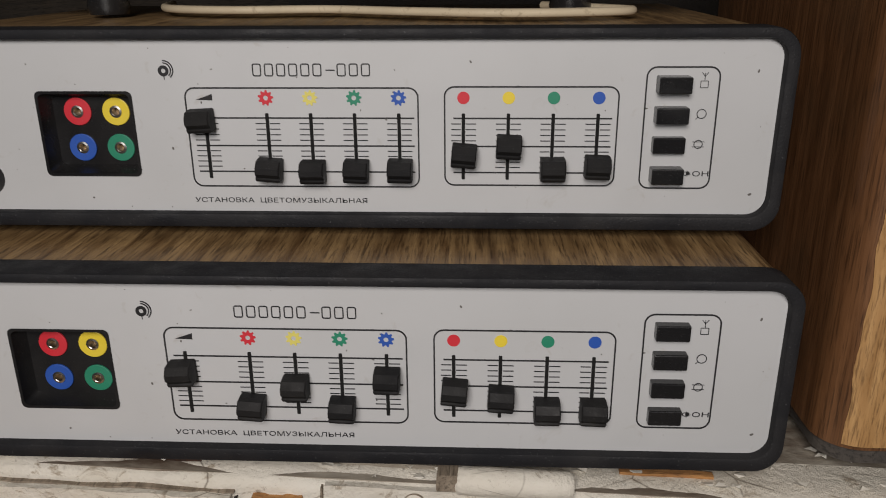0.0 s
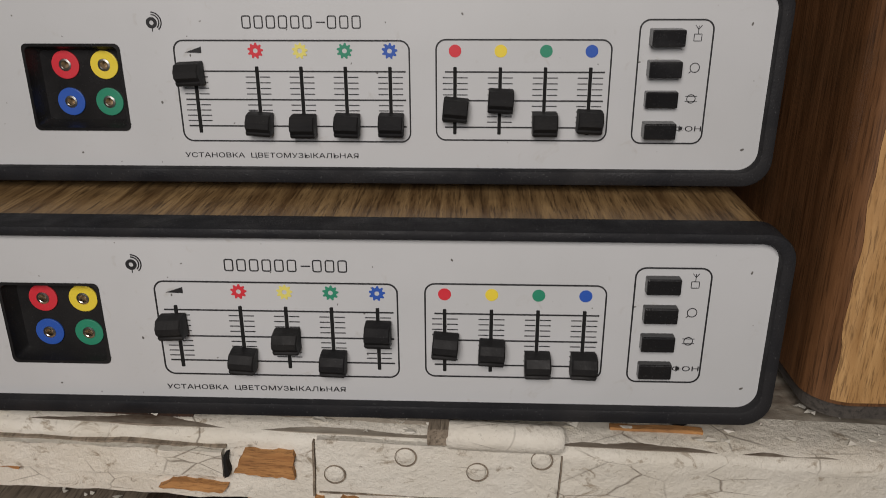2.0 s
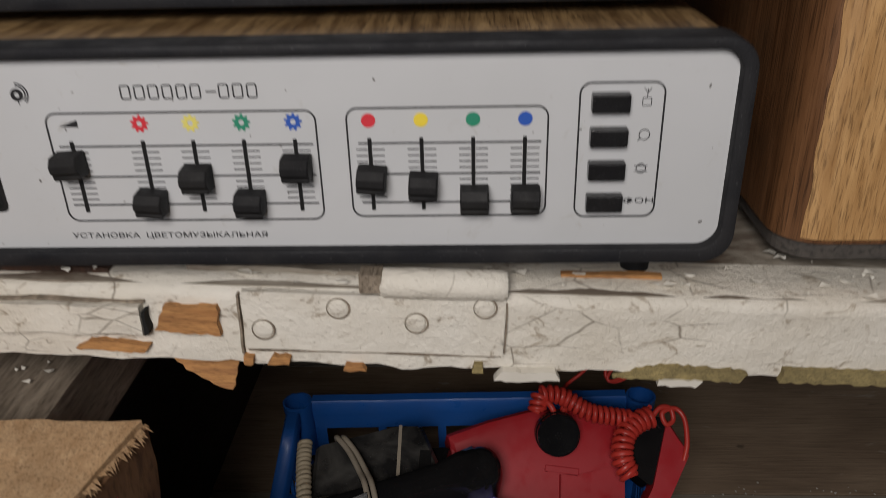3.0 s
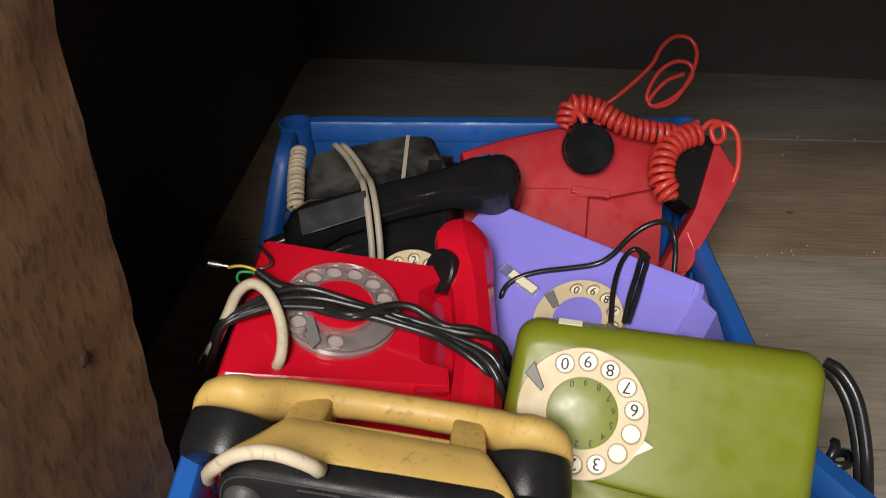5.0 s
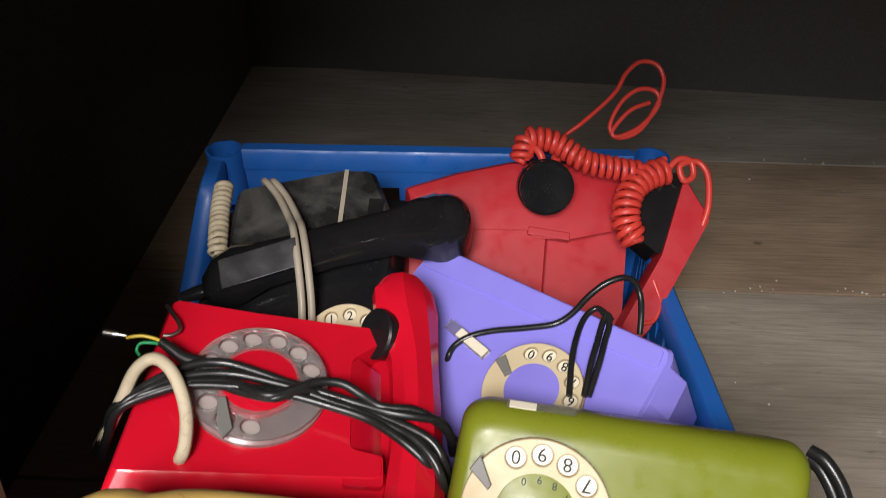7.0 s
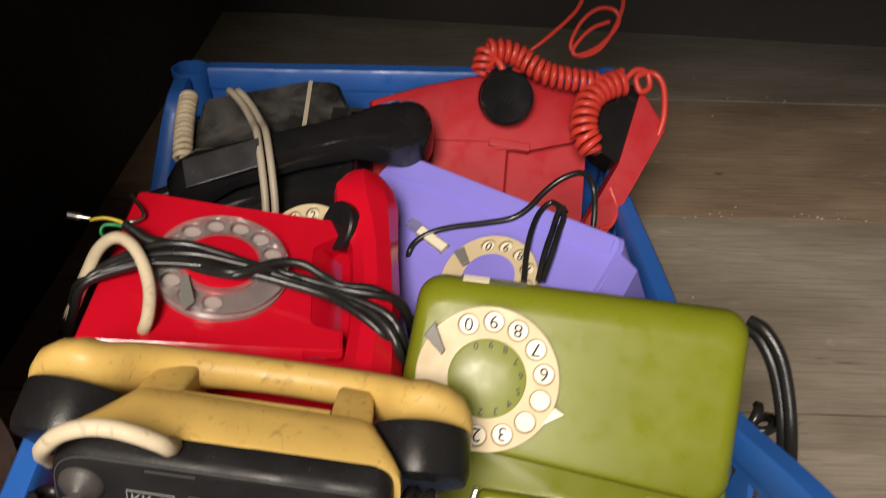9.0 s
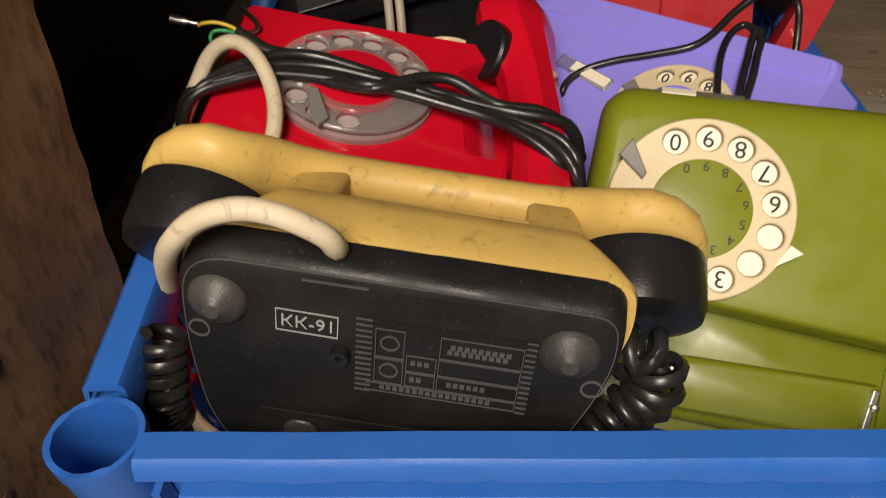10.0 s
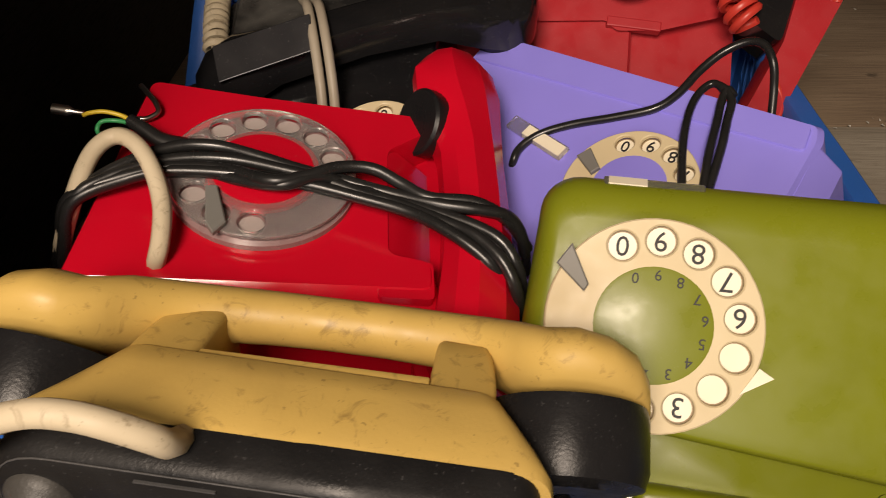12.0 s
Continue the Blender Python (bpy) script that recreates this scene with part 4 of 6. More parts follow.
    bm = plate(quad(0.01, 0.01, 0.99, 0.99), cells, 0.0, 0.003)
    for q in bm.verts:
        q.co = crate_at(q.co.x, q.co.y, 0.01) + Vector((0, 0, q.co.z))
    part("crate_floor", bm, M_BLUE, c, "openwork crate floor")
    return c


crate()


def dial(parent, centre, r, z, start, wheel, hub_mat, digits, turn, inner=None, stop=None, step=None, blanks=(), base_mat=None, spot=None):
    """A rotary dial in the plane of its telephone: number plate, finger wheel with ten holes, hub and stop."""
    cx, cy = centre
    base = part("dial_base", moved(lathe([(0, 0), (r * 1.0, 0), (r * 1.0, 0.003), (r * 0.95, 0.0045), (0, 0.0045)], 48), Matrix.Translation((cx, cy, z))), base_mat or M_DIALBASE, parent, "dark dial plate that outlines the finger holes", smooth=30)
    step = step or radians(30)
    hr = r * 0.145
    hc = [(cx + r * 0.78 * math.cos(start + step * k), cy + r * 0.78 * math.sin(start + step * k)) for k in range(10)]
    bm = plate(circle(cx, cy, r * 0.99, 56), [circle(x, y, hr, 20) for x, y in hc] + [circle(cx, cy, r * 0.5, 36)], z + 0.0068, z + 0.0092, 0.0006, 1)
    fw = part("finger_wheel", bm, wheel, base, "finger wheel with ten holes")
    part("hub", moved(lathe([(0, 0.0098), (r * 0.5, 0.0096), (r * 0.6, 0.0086), (r * 0.61, 0.005), (0, 0.005)], 48), Matrix.Translation((cx, cy, z))), hub_mat, base, "round hub in the body colour", smooth=30)
    for k, (x, y) in enumerate(hc):
        part("number_spot", moved(plate(circle(0, 0, hr * 0.9, 20), [], 0, 0.0012), Matrix.Translation((x, y, z + 0.0046))), spot or M_CREAMDISC, base, "pale number spot")
        if k < len(digits) and digits[k] and k not in blanks:
            part("numeral", moved(text_bm(digits[k], None, hr * 1.3, 0.0004), Matrix.Translation((x, y, z + 0.0059)) @ Matrix.Rotation(turn, 4, "Z")), M_PRINT, base)
        if inner and k < len(digits) and digits[k]:
            a = start + step * k
            part("small_numeral", moved(text_bm(digits[k], None, r * 0.1, 0.0003), Matrix.Translation((cx + r * 0.46 * math.cos(a), cy + r * 0.46 * math.sin(a), z + 0.0098)) @ Matrix.Rotation(turn, 4, "Z")), M_PRINT, base)
    if stop is not None:
        part("finger_stop", plate(stop, [], z + 0.0096, z + 0.0122, 0.0006, 1), M_STOP, base, "bent metal finger stop")
    return base


def slab_poly(pts, z0, z1, bevel=0.003, seg=3):
    return plate(pts, [], z0, z1, bevel, seg)


def soften(pts, r, n=4):
    """Rounds the corners of an outline."""
    out = []
    m = len(pts)
    for i in range(m):
        p, a, b = Vector(pts[i]), Vector(pts[i - 1]), Vector(pts[(i + 1) % m])
        d1, d2 = (a - p), (b - p)
        k = min(r, d1.length * 0.45, d2.length * 0.45)
        s, e = p + d1.normalized() * k, p + d2.normalized() * k
        for j in range(n + 1):
            t = j / n
            q = s * (1 - t) ** 2 + p * 2 * t * (1 - t) + e * t * t
            out.append((q.x, q.y))
    return out


def over(p, pts):
    """Points given in a thing's own axes, in the world."""
    return [p.matrix_world @ Vector(q) for q in pts]


def stretched(p, sx, sy, sz):
    """Sets a thing's proportions."""
    for ob in p.children_recursive:
        ob.data.transform(Matrix.Diagonal((sx, sy, sz, 1)))


# ---- green wall telephone ----
def green_phone():
    p = thing("wall_telephone", frame_matrix((0.1225, 0.3974, 0.0836), (0.9848, -0.1645, -0.0551), (0.1565, 0.7051, 0.6916), (-0.0749, -0.6898, 0.7201)), "olive green rotary wall telephone lying upside down in the crate", "telephone")
    rings = []
    for z, k, r in ((-0.062, 0.0, 0.016), (-0.021, 0.0, 0.016), (-0.013, 0.0014, 0.016), (-0.0065, 0.005, 0.015), (-0.0022, 0.0105, 0.013), (-0.0004, 0.016, 0.011), (0.0, 0.021, 0.010)):
        rings.append([(x, y + 0.055 * x * (y + 0.045) / 0.105 - 0.035 * x * (0.06 - y) / 0.105, z) for x, y in rrect(-0.0535 + k * 0.5, -0.0445 + k * 0.2, 0.1545 - k * 0.6, 0.0625 - k, r, 6)])
    part("body", loft(rings), M_GREEN, p, "glossy olive green shell", smooth=40)
    rings = [[(x, y, z) for x, y in soften([(-0.035 + k, -0.104 + k), (0.165 - k, -0.0995 + k), (0.160 - k, -0.036), (-0.03 + k, -0.036)], 0.008)] for z, k in ((-0.07, 0.0), (-0.040, 0.0), (-0.0365, 0.0025), (-0.035, 0.006))]
    part("cradle_bed", loft(rings), M_GREEN, p, "lower recessed bed", smooth=40)
    part("bed_edge", loft([[(x, y, z) for x, y in soften([(0.108, -0.0995), (0.1655, -0.0975), (0.161, -0.052), (0.108, -0.054)], 0.004)] for z in (-0.06, -0.0335)]), M_GREEN, p, smooth=40)
    rings = [[(x, y, z) for x, y in soften([(0.0061 + k, -0.0965 + k), (0.0969 - k, -0.0935 + k), (0.1045 - k, -0.0645 - k), (0.0076 + k, -0.0695 - k)], 0.004)] for z, k in ((-0.036, 0.0), (-0.0245, 0.0), (-0.0225, 0.0015), (-0.022, 0.004))]
    part("cradle_bar", loft(rings), M_GREEN, p, "raised green bar", smooth=40)
    part("rear_lip", loft([[(x, y, z) for x, y in soften([(-0.045, -0.112), (0.168, -0.107), (0.166, -0.100), (-0.04, -0.104)], 0.003)] for z in (-0.085, -0.050)]), M_GREEN, p, smooth=40)
    for x, y in ((0.0035, -0.081), (0.0985, -0.0795)):
        part("hook", moved(box((-0.0016, -0.0125, -0.012), (0.0016, 0.0125, 0.0045), 0.0006), Matrix.Translation((x, y, -0.022)) @ Matrix.Rotation(radians(-8), 4, "Z")), M_METAL, p, "chrome hook")
        part("hook_pin", moved(lathe([(0, 0.0055), (0.0016, 0.005), (0.002, 0.0), (0, -0.002)], 10), Matrix.Translation((x + 0.001, y + 0.004, -0.019))), M_METAL, p, smooth=40)
    part("name_strip", moved(box((-0.0215, -0.0042, -0.001), (0.0215, 0.0042, 0.0018), 0.0008), Matrix.Translation((-0.0065, 0.0585, -0.0115)) @ Matrix.Rotation(radians(3), 4, "Z") @ Matrix.Rotation(radians(-52), 4, "X")), M_CLEAR, p, "clear name strip")
    part("strip_card", moved(box((-0.0195, -0.003, 0.0016), (-0.003, 0.003, 0.0024)), Matrix.Translation((-0.0065, 0.0585, -0.0115)) @ Matrix.Rotation(radians(3), 4, "Z") @ Matrix.Rotation(radians(-52), 4, "X")), M_CREAMDISC, p, "pale paper scrap")
    dial(p, (0, 0), 0.0438, 0.0, radians(119), M_CLEAR_CREAM, M_GREEN, ("0", "9", "8", "7", "6", "5", "4", "3", "2", "1"), radians(183), True, [(-0.0418, 0.0185), (-0.0368, 0.0275), (-0.0276, 0.012), (-0.0291, 0.0088)], radians(-26.2), (5, 6))
    part("paper_corner", slab_poly([(0.0365, -0.021), (0.0485, -0.0125), (0.0425, -0.0095)], 0.0093, 0.0098, 0), M_CREAMDISC, p, "torn paper corner")
    tagged(part("phone_lead", cable(over(p, [(0.1586, 0.0671, -0.035), (0.1673, 0.0622, -0.03), (0.1782, 0.0474, -0.028), (0.1863, 0.0266, -0.03), (0.1928, 0.0017, -0.034), (0.2022, -0.0316, -0.05)]), 0.0042), M_BLACKCORD, smooth=60), "thick black lead hanging over the crate", "cable")
    tagged(part("lead_loop", cable(over(p, [(0.1608, 0.0623, -0.04), (0.1677, 0.0559, -0.036), (0.176, 0.0423, -0.034), (0.1835, 0.0238, -0.036), (0.1904, -0.0013, -0.04), (0.1992, -0.0331, -0.055)]), 0.0042), M_BLACKCORD, smooth=60), "second black lead beside the first", "cable")
    tagged(part("knotted_lead", coil(over(p, [(0.1735, 0.0074, -0.06), (0.1817, 0.0015, -0.06), (0.1802, -0.0101, -0.062), (0.185, -0.0227, -0.066)]), 0.009, 0.0035, 0.009), M_BLACKCORD, smooth=60), "knotted bundle of black cord", "cable")


M_CLEAR_CREAM = plastic("milky_finger_wheel", (0.66, 0.55, 0.35), 0.4, 0.25, (0.3, 0.2, 0.1), 0.006, 0.05)
M_CLEAR_CREAM.node_tree.nodes["Principled BSDF"].inputs["Specular IOR Level"].default_value = 0.25
green_phone()


# ---- yellow telephone, base towards the viewer ----
def yellow_phone():
    p = thing("desk_telephone", frame_matrix((-0.0077, 0.2799, 0.1071), (0.9945, -0.0588, -0.0865), (0.0918, 0.0953, 0.9912), (-0.0501, -0.9937, 0.1002)), "aged yellow desk telephone on edge with black base showing", "telephone")

    def ring(z, k, lift=0.0, n=7):
        pts = [(-0.0815 + k, 0.0345 - k + lift), (0.078 - k, 0.0330 - k + lift), (0.0805 - k, 0.010), (0.0765 - k, -0.012), (0.066 - k, -0.045), (0.052 - k, -0.085 + k), (-0.056 + k, -0.085 + k), (-0.0765 + k, -0.053), (-0.0825 + k, -0.012)]
        return [(x, y, z) for x, y in soften(pts, 0.026, n)]
    part("base", loft([ring(-0.0145, 0.0, 0.0015), ring(-0.005, 0.0008, 0.0008), ring(-0.0015, 0.0022), ring(0.0, 0.0045)]), M_BASE, p, "black moulded base", smooth=40)

    def level(z, x0, x1, top, r):
        return [(x, y, z) for x, y in soften([(x0, top), (x1, top - 0.0025), (x1 + 0.003, top - 0.022), (x1 - 0.004, -0.02), (x1 - 0.012, -0.045), (0.04, -0.075), (-0.045, -0.075), (x0 + 0.004, -0.05), (x0 - 0.003, -0.01)], r, 7)]
    part("shell", loft([level(-0.0142, -0.0825, 0.0805, 0.0365, 0.026), level(-0.017, -0.083, 0.081, 0.0372, 0.026), level(-0.026, -0.0755, 0.0765, 0.0372, 0.022), level(-0.036, -0.0655, 0.0705, 0.0365, 0.015), level(-0.0445, -0.0585, 0.0655, 0.0352, 0.010), level(-0.0465, -0.0565, 0.064, 0.0335, 0.008)]), M_YELLOW, p, "grimy yellow shell", smooth=50)
    part("rear_body", box((-0.054, -0.07, -0.098), (0.06, -0.028, -0.044), 0.008, 3), M_YELLOW, p, smooth=40)
    for x0, x1, t in ((-0.0565, -0.0335, 1), (0.0415, 0.0635, -1)):
        rings = []
        for z, k, y1 in ((-0.044, 0.0, 0.0338), (-0.050, 0.0, 0.0322), (-0.058, 0.0006, 0.0304), (-0.066, 0.0015, 0.0284), (-0.074, 0.003, 0.0262), (-0.080, 0.006, 0.022)):
            rings.append([(x, y, z) for x, y in rrect(x0 + (k if t > 0 else 0), -0.006, x1 - (k if t < 0 else 0), y1 - (0.002 if t < 0 else 0), 0.003, 3)])
        part("horn", loft(rings), M_YELLOW, p, "cradle horn", smooth=65)
    part("slot_wall", box((-0.034, 0.008, -0.050), (0.042, 0.0315, -0.0455), 0.001), M_YELLOW, p, smooth=40)
    # feet and mouldings
    for x, y in ((-0.0655, 0.0125), (0.0608, 0.0112)):
        part("rubber_foot", moved(lathe([(0, 0.0076), (0.0030, 0.0074), (0.0038, 0.0064), (0.0085, 0.0034), (0.0106, 0.0014), (0.0112, -0.001)], 28), Matrix.Translation((x, y, 0))), M_RUBBER, p, "domed grey rubber foot", smooth=40)
        part("screw_hole", moved(plate(circle(0, 0, 0.0042, 18), [circle(0, 0, 0.0034, 18)], 0, 0.0006), Matrix.Translation((x + (0.0106 if x > 0 else -0.0080), y - 0.0150, 0))), M_EMBOSS, p)
    part("screw_boss", moved(lathe([(0.0014, 0.0), (0.0014, 0.0044), (0.0034, 0.0044), (0.0037, 0.0)], 18), Matrix.Translation((-0.0205, -0.0042, 0))), M_BASE, p, smooth=30)
    plate_ob = part("rating_plate", moved(plate([(-0.034, -0.0148), (0.034, -0.0148), (0.034, 0.0148), (-0.034, 0.0148)], [rrect(-0.026, 0.001, -0.0155, 0.0115, 0.0008, 2), rrect(-0.026, -0.0098, -0.0155, -0.0002, 0.0008, 2), rrect(-0.0015, 0.0035, 0.029, 0.0115, 0.0008, 2), rrect(-0.0138, -0.0035, -0.003, 0.0025, 0.0008, 2), rrect(-0.0015, -0.0035, 0.029, 0.0025, 0.0008, 2), rrect(-0.0138, -0.0098, -0.003, -0.0046, 0.0008, 2), rrect(-0.0015, -0.0098, 0.029, -0.0046, 0.0008, 2), rrect(-0.029, -0.0138, 0.029, -0.0108, 0.0008, 2)], 0, 0.0004), Matrix.Translation((0.0173, -0.0038, 0)) @ Matrix.Diagonal((0.957, 1.22, 1, 1))), M_BASE, p, "embossed rating plate with unreadable lines")
    for k in range(14):
        y = (-0.0145 + 0.029 * k / 13) * 1.22 - 0.0038
        for x0, x1 in ((-0.0338, -0.0275), (0.0298, 0.0338)):
            part("relief_line", box((0.0173 + 0.957 * x0, y - 0.0003, 0.0002), (0.0173 + 0.957 * x1, y + 0.0003, 0.0009)), M_EMBOSS, plate_ob)
    for x0, x1, y in ((0.002, 0.027, 0.0082), (0.001, 0.026, 0.0062), (-0.0125, -0.0045, -0.0004), (-0.0125, -0.005, -0.0073), (0.002, 0.020, -0.0073), (-0.024, 0.022, -0.0124)):
        n = int((x1 - x0) / 0.0026)
        for i in range(n):
            part("relief_bar", box((0.0173 + 0.957 * x0 + 0.0025 * i, 1.22 * y - 0.0048, 0.0), (0.0173 + 0.957 * x0 + 0.0025 * i + 0.0018, 1.22 * y - 0.0028, 0.0006)), M_EMBOSS, plate_ob)
    for cy in (0.0062, -0.005):
        part("relief_ring", moved(plate(circle(0, 0, 0.0036, 20), [circle(0, 0, 0.003, 20)], 0, 0.0006), Matrix.Translation((0.0173 - 0.0199, 1.22 * cy - 0.0038, 0))), M_EMBOSS, plate_ob)
    part("faint_plate", box((-0.002, 0.0185, 0.0), (0.0355, 0.027, 0.0004)), M_BASE, p)
    part("moulded_bar", box((-0.0525, -0.0445, 0.0), (0.045, -0.0395, 0.0012), 0.0005), M_BASE, p)
    part("moulded_line", box((-0.0345, 0.0272, 0.0), (-0.011, 0.0278, 0.0008)), M_EMBOSS, p)
    stamp = [frame_flat(-0.0115, -0.0052, 0.0115, 0.0052, 0.00042)]
    part("stamp_frame", moved(join(stamp), Matrix.Translation((-0.033, 0.0076, 0.0002)) @ Matrix.Rotation(radians(-1), 4, "Z")), M_STAMP, p, "white stamped frame")
    part("stamp_word", moved(text_bm("КК-91", 0.0185, 0.0056, 0.0004), Matrix.Translation((-0.033, 0.0076, 0.0002)) @ Matrix.Rotation(radians(-1), 4, "Z")), M_STAMP, p, "white stamped code")
    part("round_cap", moved(lathe([(0, 0.001), (0.0068, 0.001), (0.0075, 0)], 24), Matrix.Translation((-0.0365, -0.0525, 0))), M_RUBBER, p)
    for a0, b0, a1, b1 in ((-0.0264, 0.0006, -0.0151, 0.0119), (-0.0264, -0.0102, -0.0151, 0.0002), (-0.0019, 0.0031, 0.0294, 0.0119), (-0.0142, -0.0039, -0.0026, 0.0029), (-0.0019, -0.0039, 0.0294, 0.0029), (-0.0142, -0.0102, -0.0026, -0.0042), (-0.0019, -0.0102, 0.0294, -0.0042), (-0.0294, -0.0142, 0.0294, -0.0104)):
        part("relief_frame", moved(frame_flat(a0, b0, a1, b1, 0.00035), Matrix.Translation((0.0173, -0.0038, 0.0005)) @ Matrix.Diagonal((0.957, 1.22, 1, 1))), M_EMBOSS, plate_ob)
    # Thin grey tube drawn in as the highlight along the base's edge.
    edge = [Vector(q) for q in ring(-0.0004, 0.0035)]
    part("edge_glint", cable(edge + [edge[0]], 0.00032, 1, 6), M_EMBOSS, p, "pale line drawn as the highlight on the base edge", smooth=60)
    # handset across the back
    back, side = Vector((0, 0.5, -0.86)).normalized(), Vector((0, 0.86, 0.5)).normalized()
    left, right = Vector((-0.0855, 0.0205, -0.048)), Vector((0.0885, 0.0105, -0.062))
    ends = ((0.0275, 0.0030, 0.005), (0.0255, 0.0075, 0.012), (0.0205, 0.0110, 0.0195), (0.011, 0.0132, 0.0258), (0.0, 0.0140, 0.0282), (-0.0105, 0.0135, 0.0262))
    rings = [(left + Vector((-d, 0, 0)) + back * ha, ha, hb) for d, ha, hb in ends]
    rings += [(Vector(c), ha, hb) for c, ha, hb in (((-0.065, 0.0252, -0.068), 0.0125, 0.0200), ((-0.055, 0.0215, -0.0755), 0.0112, 0.0142), ((-0.042, 0.0185, -0.0805), 0.0104, 0.0118), ((-0.02, 0.0165, -0.0840), 0.0100, 0.0110), ((0.0, 0.0155, -0.0855), 0.0098, 0.0108), ((0.022, 0.0142, -0.0868), 0.0100, 0.0110), ((0.044, 0.0132, -0.0870), 0.0104, 0.0118), ((0.058, 0.0138, -0.0848), 0.0112, 0.0142), ((0.068, 0.0152, -0.0800), 0.0125, 0.0200))]
    rings += [(right + Vector((d, 0, 0)) + back * ha, ha, hb) for d, ha, hb in ends[::-1]]
    hs = part("handset", loft([[c + back * ha * math.cos(2 * math.pi * k / 24) + side * hb * math.sin(2 * math.pi * k / 24) for k in range(24)] for c, ha, hb in rings]), M_YELLOW, p, "yellow handset, dirty with use", smooth=60)
    for x, y, z in ((-0.0855, 0.0205, -0.048), (0.0885, 0.0105, -0.062)):
        axis = Vector((-0.05 if x < 0 else 0.05, -0.5, 0.86)).normalized()
        q = Matrix.Translation((x, y, z)) @ axis.to_track_quat("Z", "Y").to_matrix().to_4x4()
        part("ear_cap", moved(lathe([(0.0, -0.0005), (0.0272, -0.0005), (0.0278, 0.003), (0.0274, 0.020), (0.0258, 0.025), (0.018, 0.027), (0.0, 0.025)], 36), q), M_CAP, hs, "black screw cap", smooth=40)
    tagged(part("beige_phone_lead", cable(over(p, [(-0.0983, -0.0109, -0.03), (-0.0895, 0.0149, -0.012), (-0.0782, 0.0372, 0.002), (-0.0678, 0.0493, 0.004), (-0.0549, 0.0554, 0.004), (-0.0443, 0.0553, 0.003), (-0.0347, 0.0523, 0.002), (-0.0263, 0.0469, 0), (-0.0239, 0.0403, -0.004), (-0.0246, 0.033, -0.012)]), 0.0042), M_CORD, smooth=60), "dirty beige lead bent over the telephone base", "cable")
    tagged(part("black_coiled_cord", coil(over(p, [(-0.1037, -0.0381, -0.03), (-0.1038, -0.0469, -0.026), (-0.1036, -0.059, -0.022), (-0.1038, -0.0739, -0.02), (-0.0996, -0.0867, -0.018), (-0.0911, -0.1003, -0.014), (-0.0738, -0.1115, -0.008), (-0.02, -0.105, -0.004), (0.02, -0.105, -0.004), (0.0615, -0.0613, -0.008), (0.0747, -0.0502, -0.014), (0.0869, -0.0358, -0.018), (0.0971, -0.0249, -0.02), (0.0999, -0.0145, -0.022), (0.0962, -0.0065, -0.026), (0.0863, -0.011, -0.03)]), 0.0088, 0.0031, 0.0068), M_BLACKCORD, smooth=60), "black coiled handset cord hanging in a loop", "cable")
    tagged(part("beige_tail", cable(over(p, [(-0.101, -0.0806, -0.03), (-0.09, -0.0831, -0.02), (-0.0769, -0.0831, -0.012), (-0.0545, -0.0997, -0.006)]), 0.004), M_CORD, smooth=60), "end of a beige lead", "cable")


def frame_flat(x0, y0, x1, y1, w):
    return plate([(x0, y0), (x1, y0), (x1, y1), (x0, y1)], [[(x0 + w, y0 + w), (x1 - w, y0 + w), (x1 - w, y1 - w), (x0 + w, y1 - w)]], 0, 0.0004)


yellow_phone()


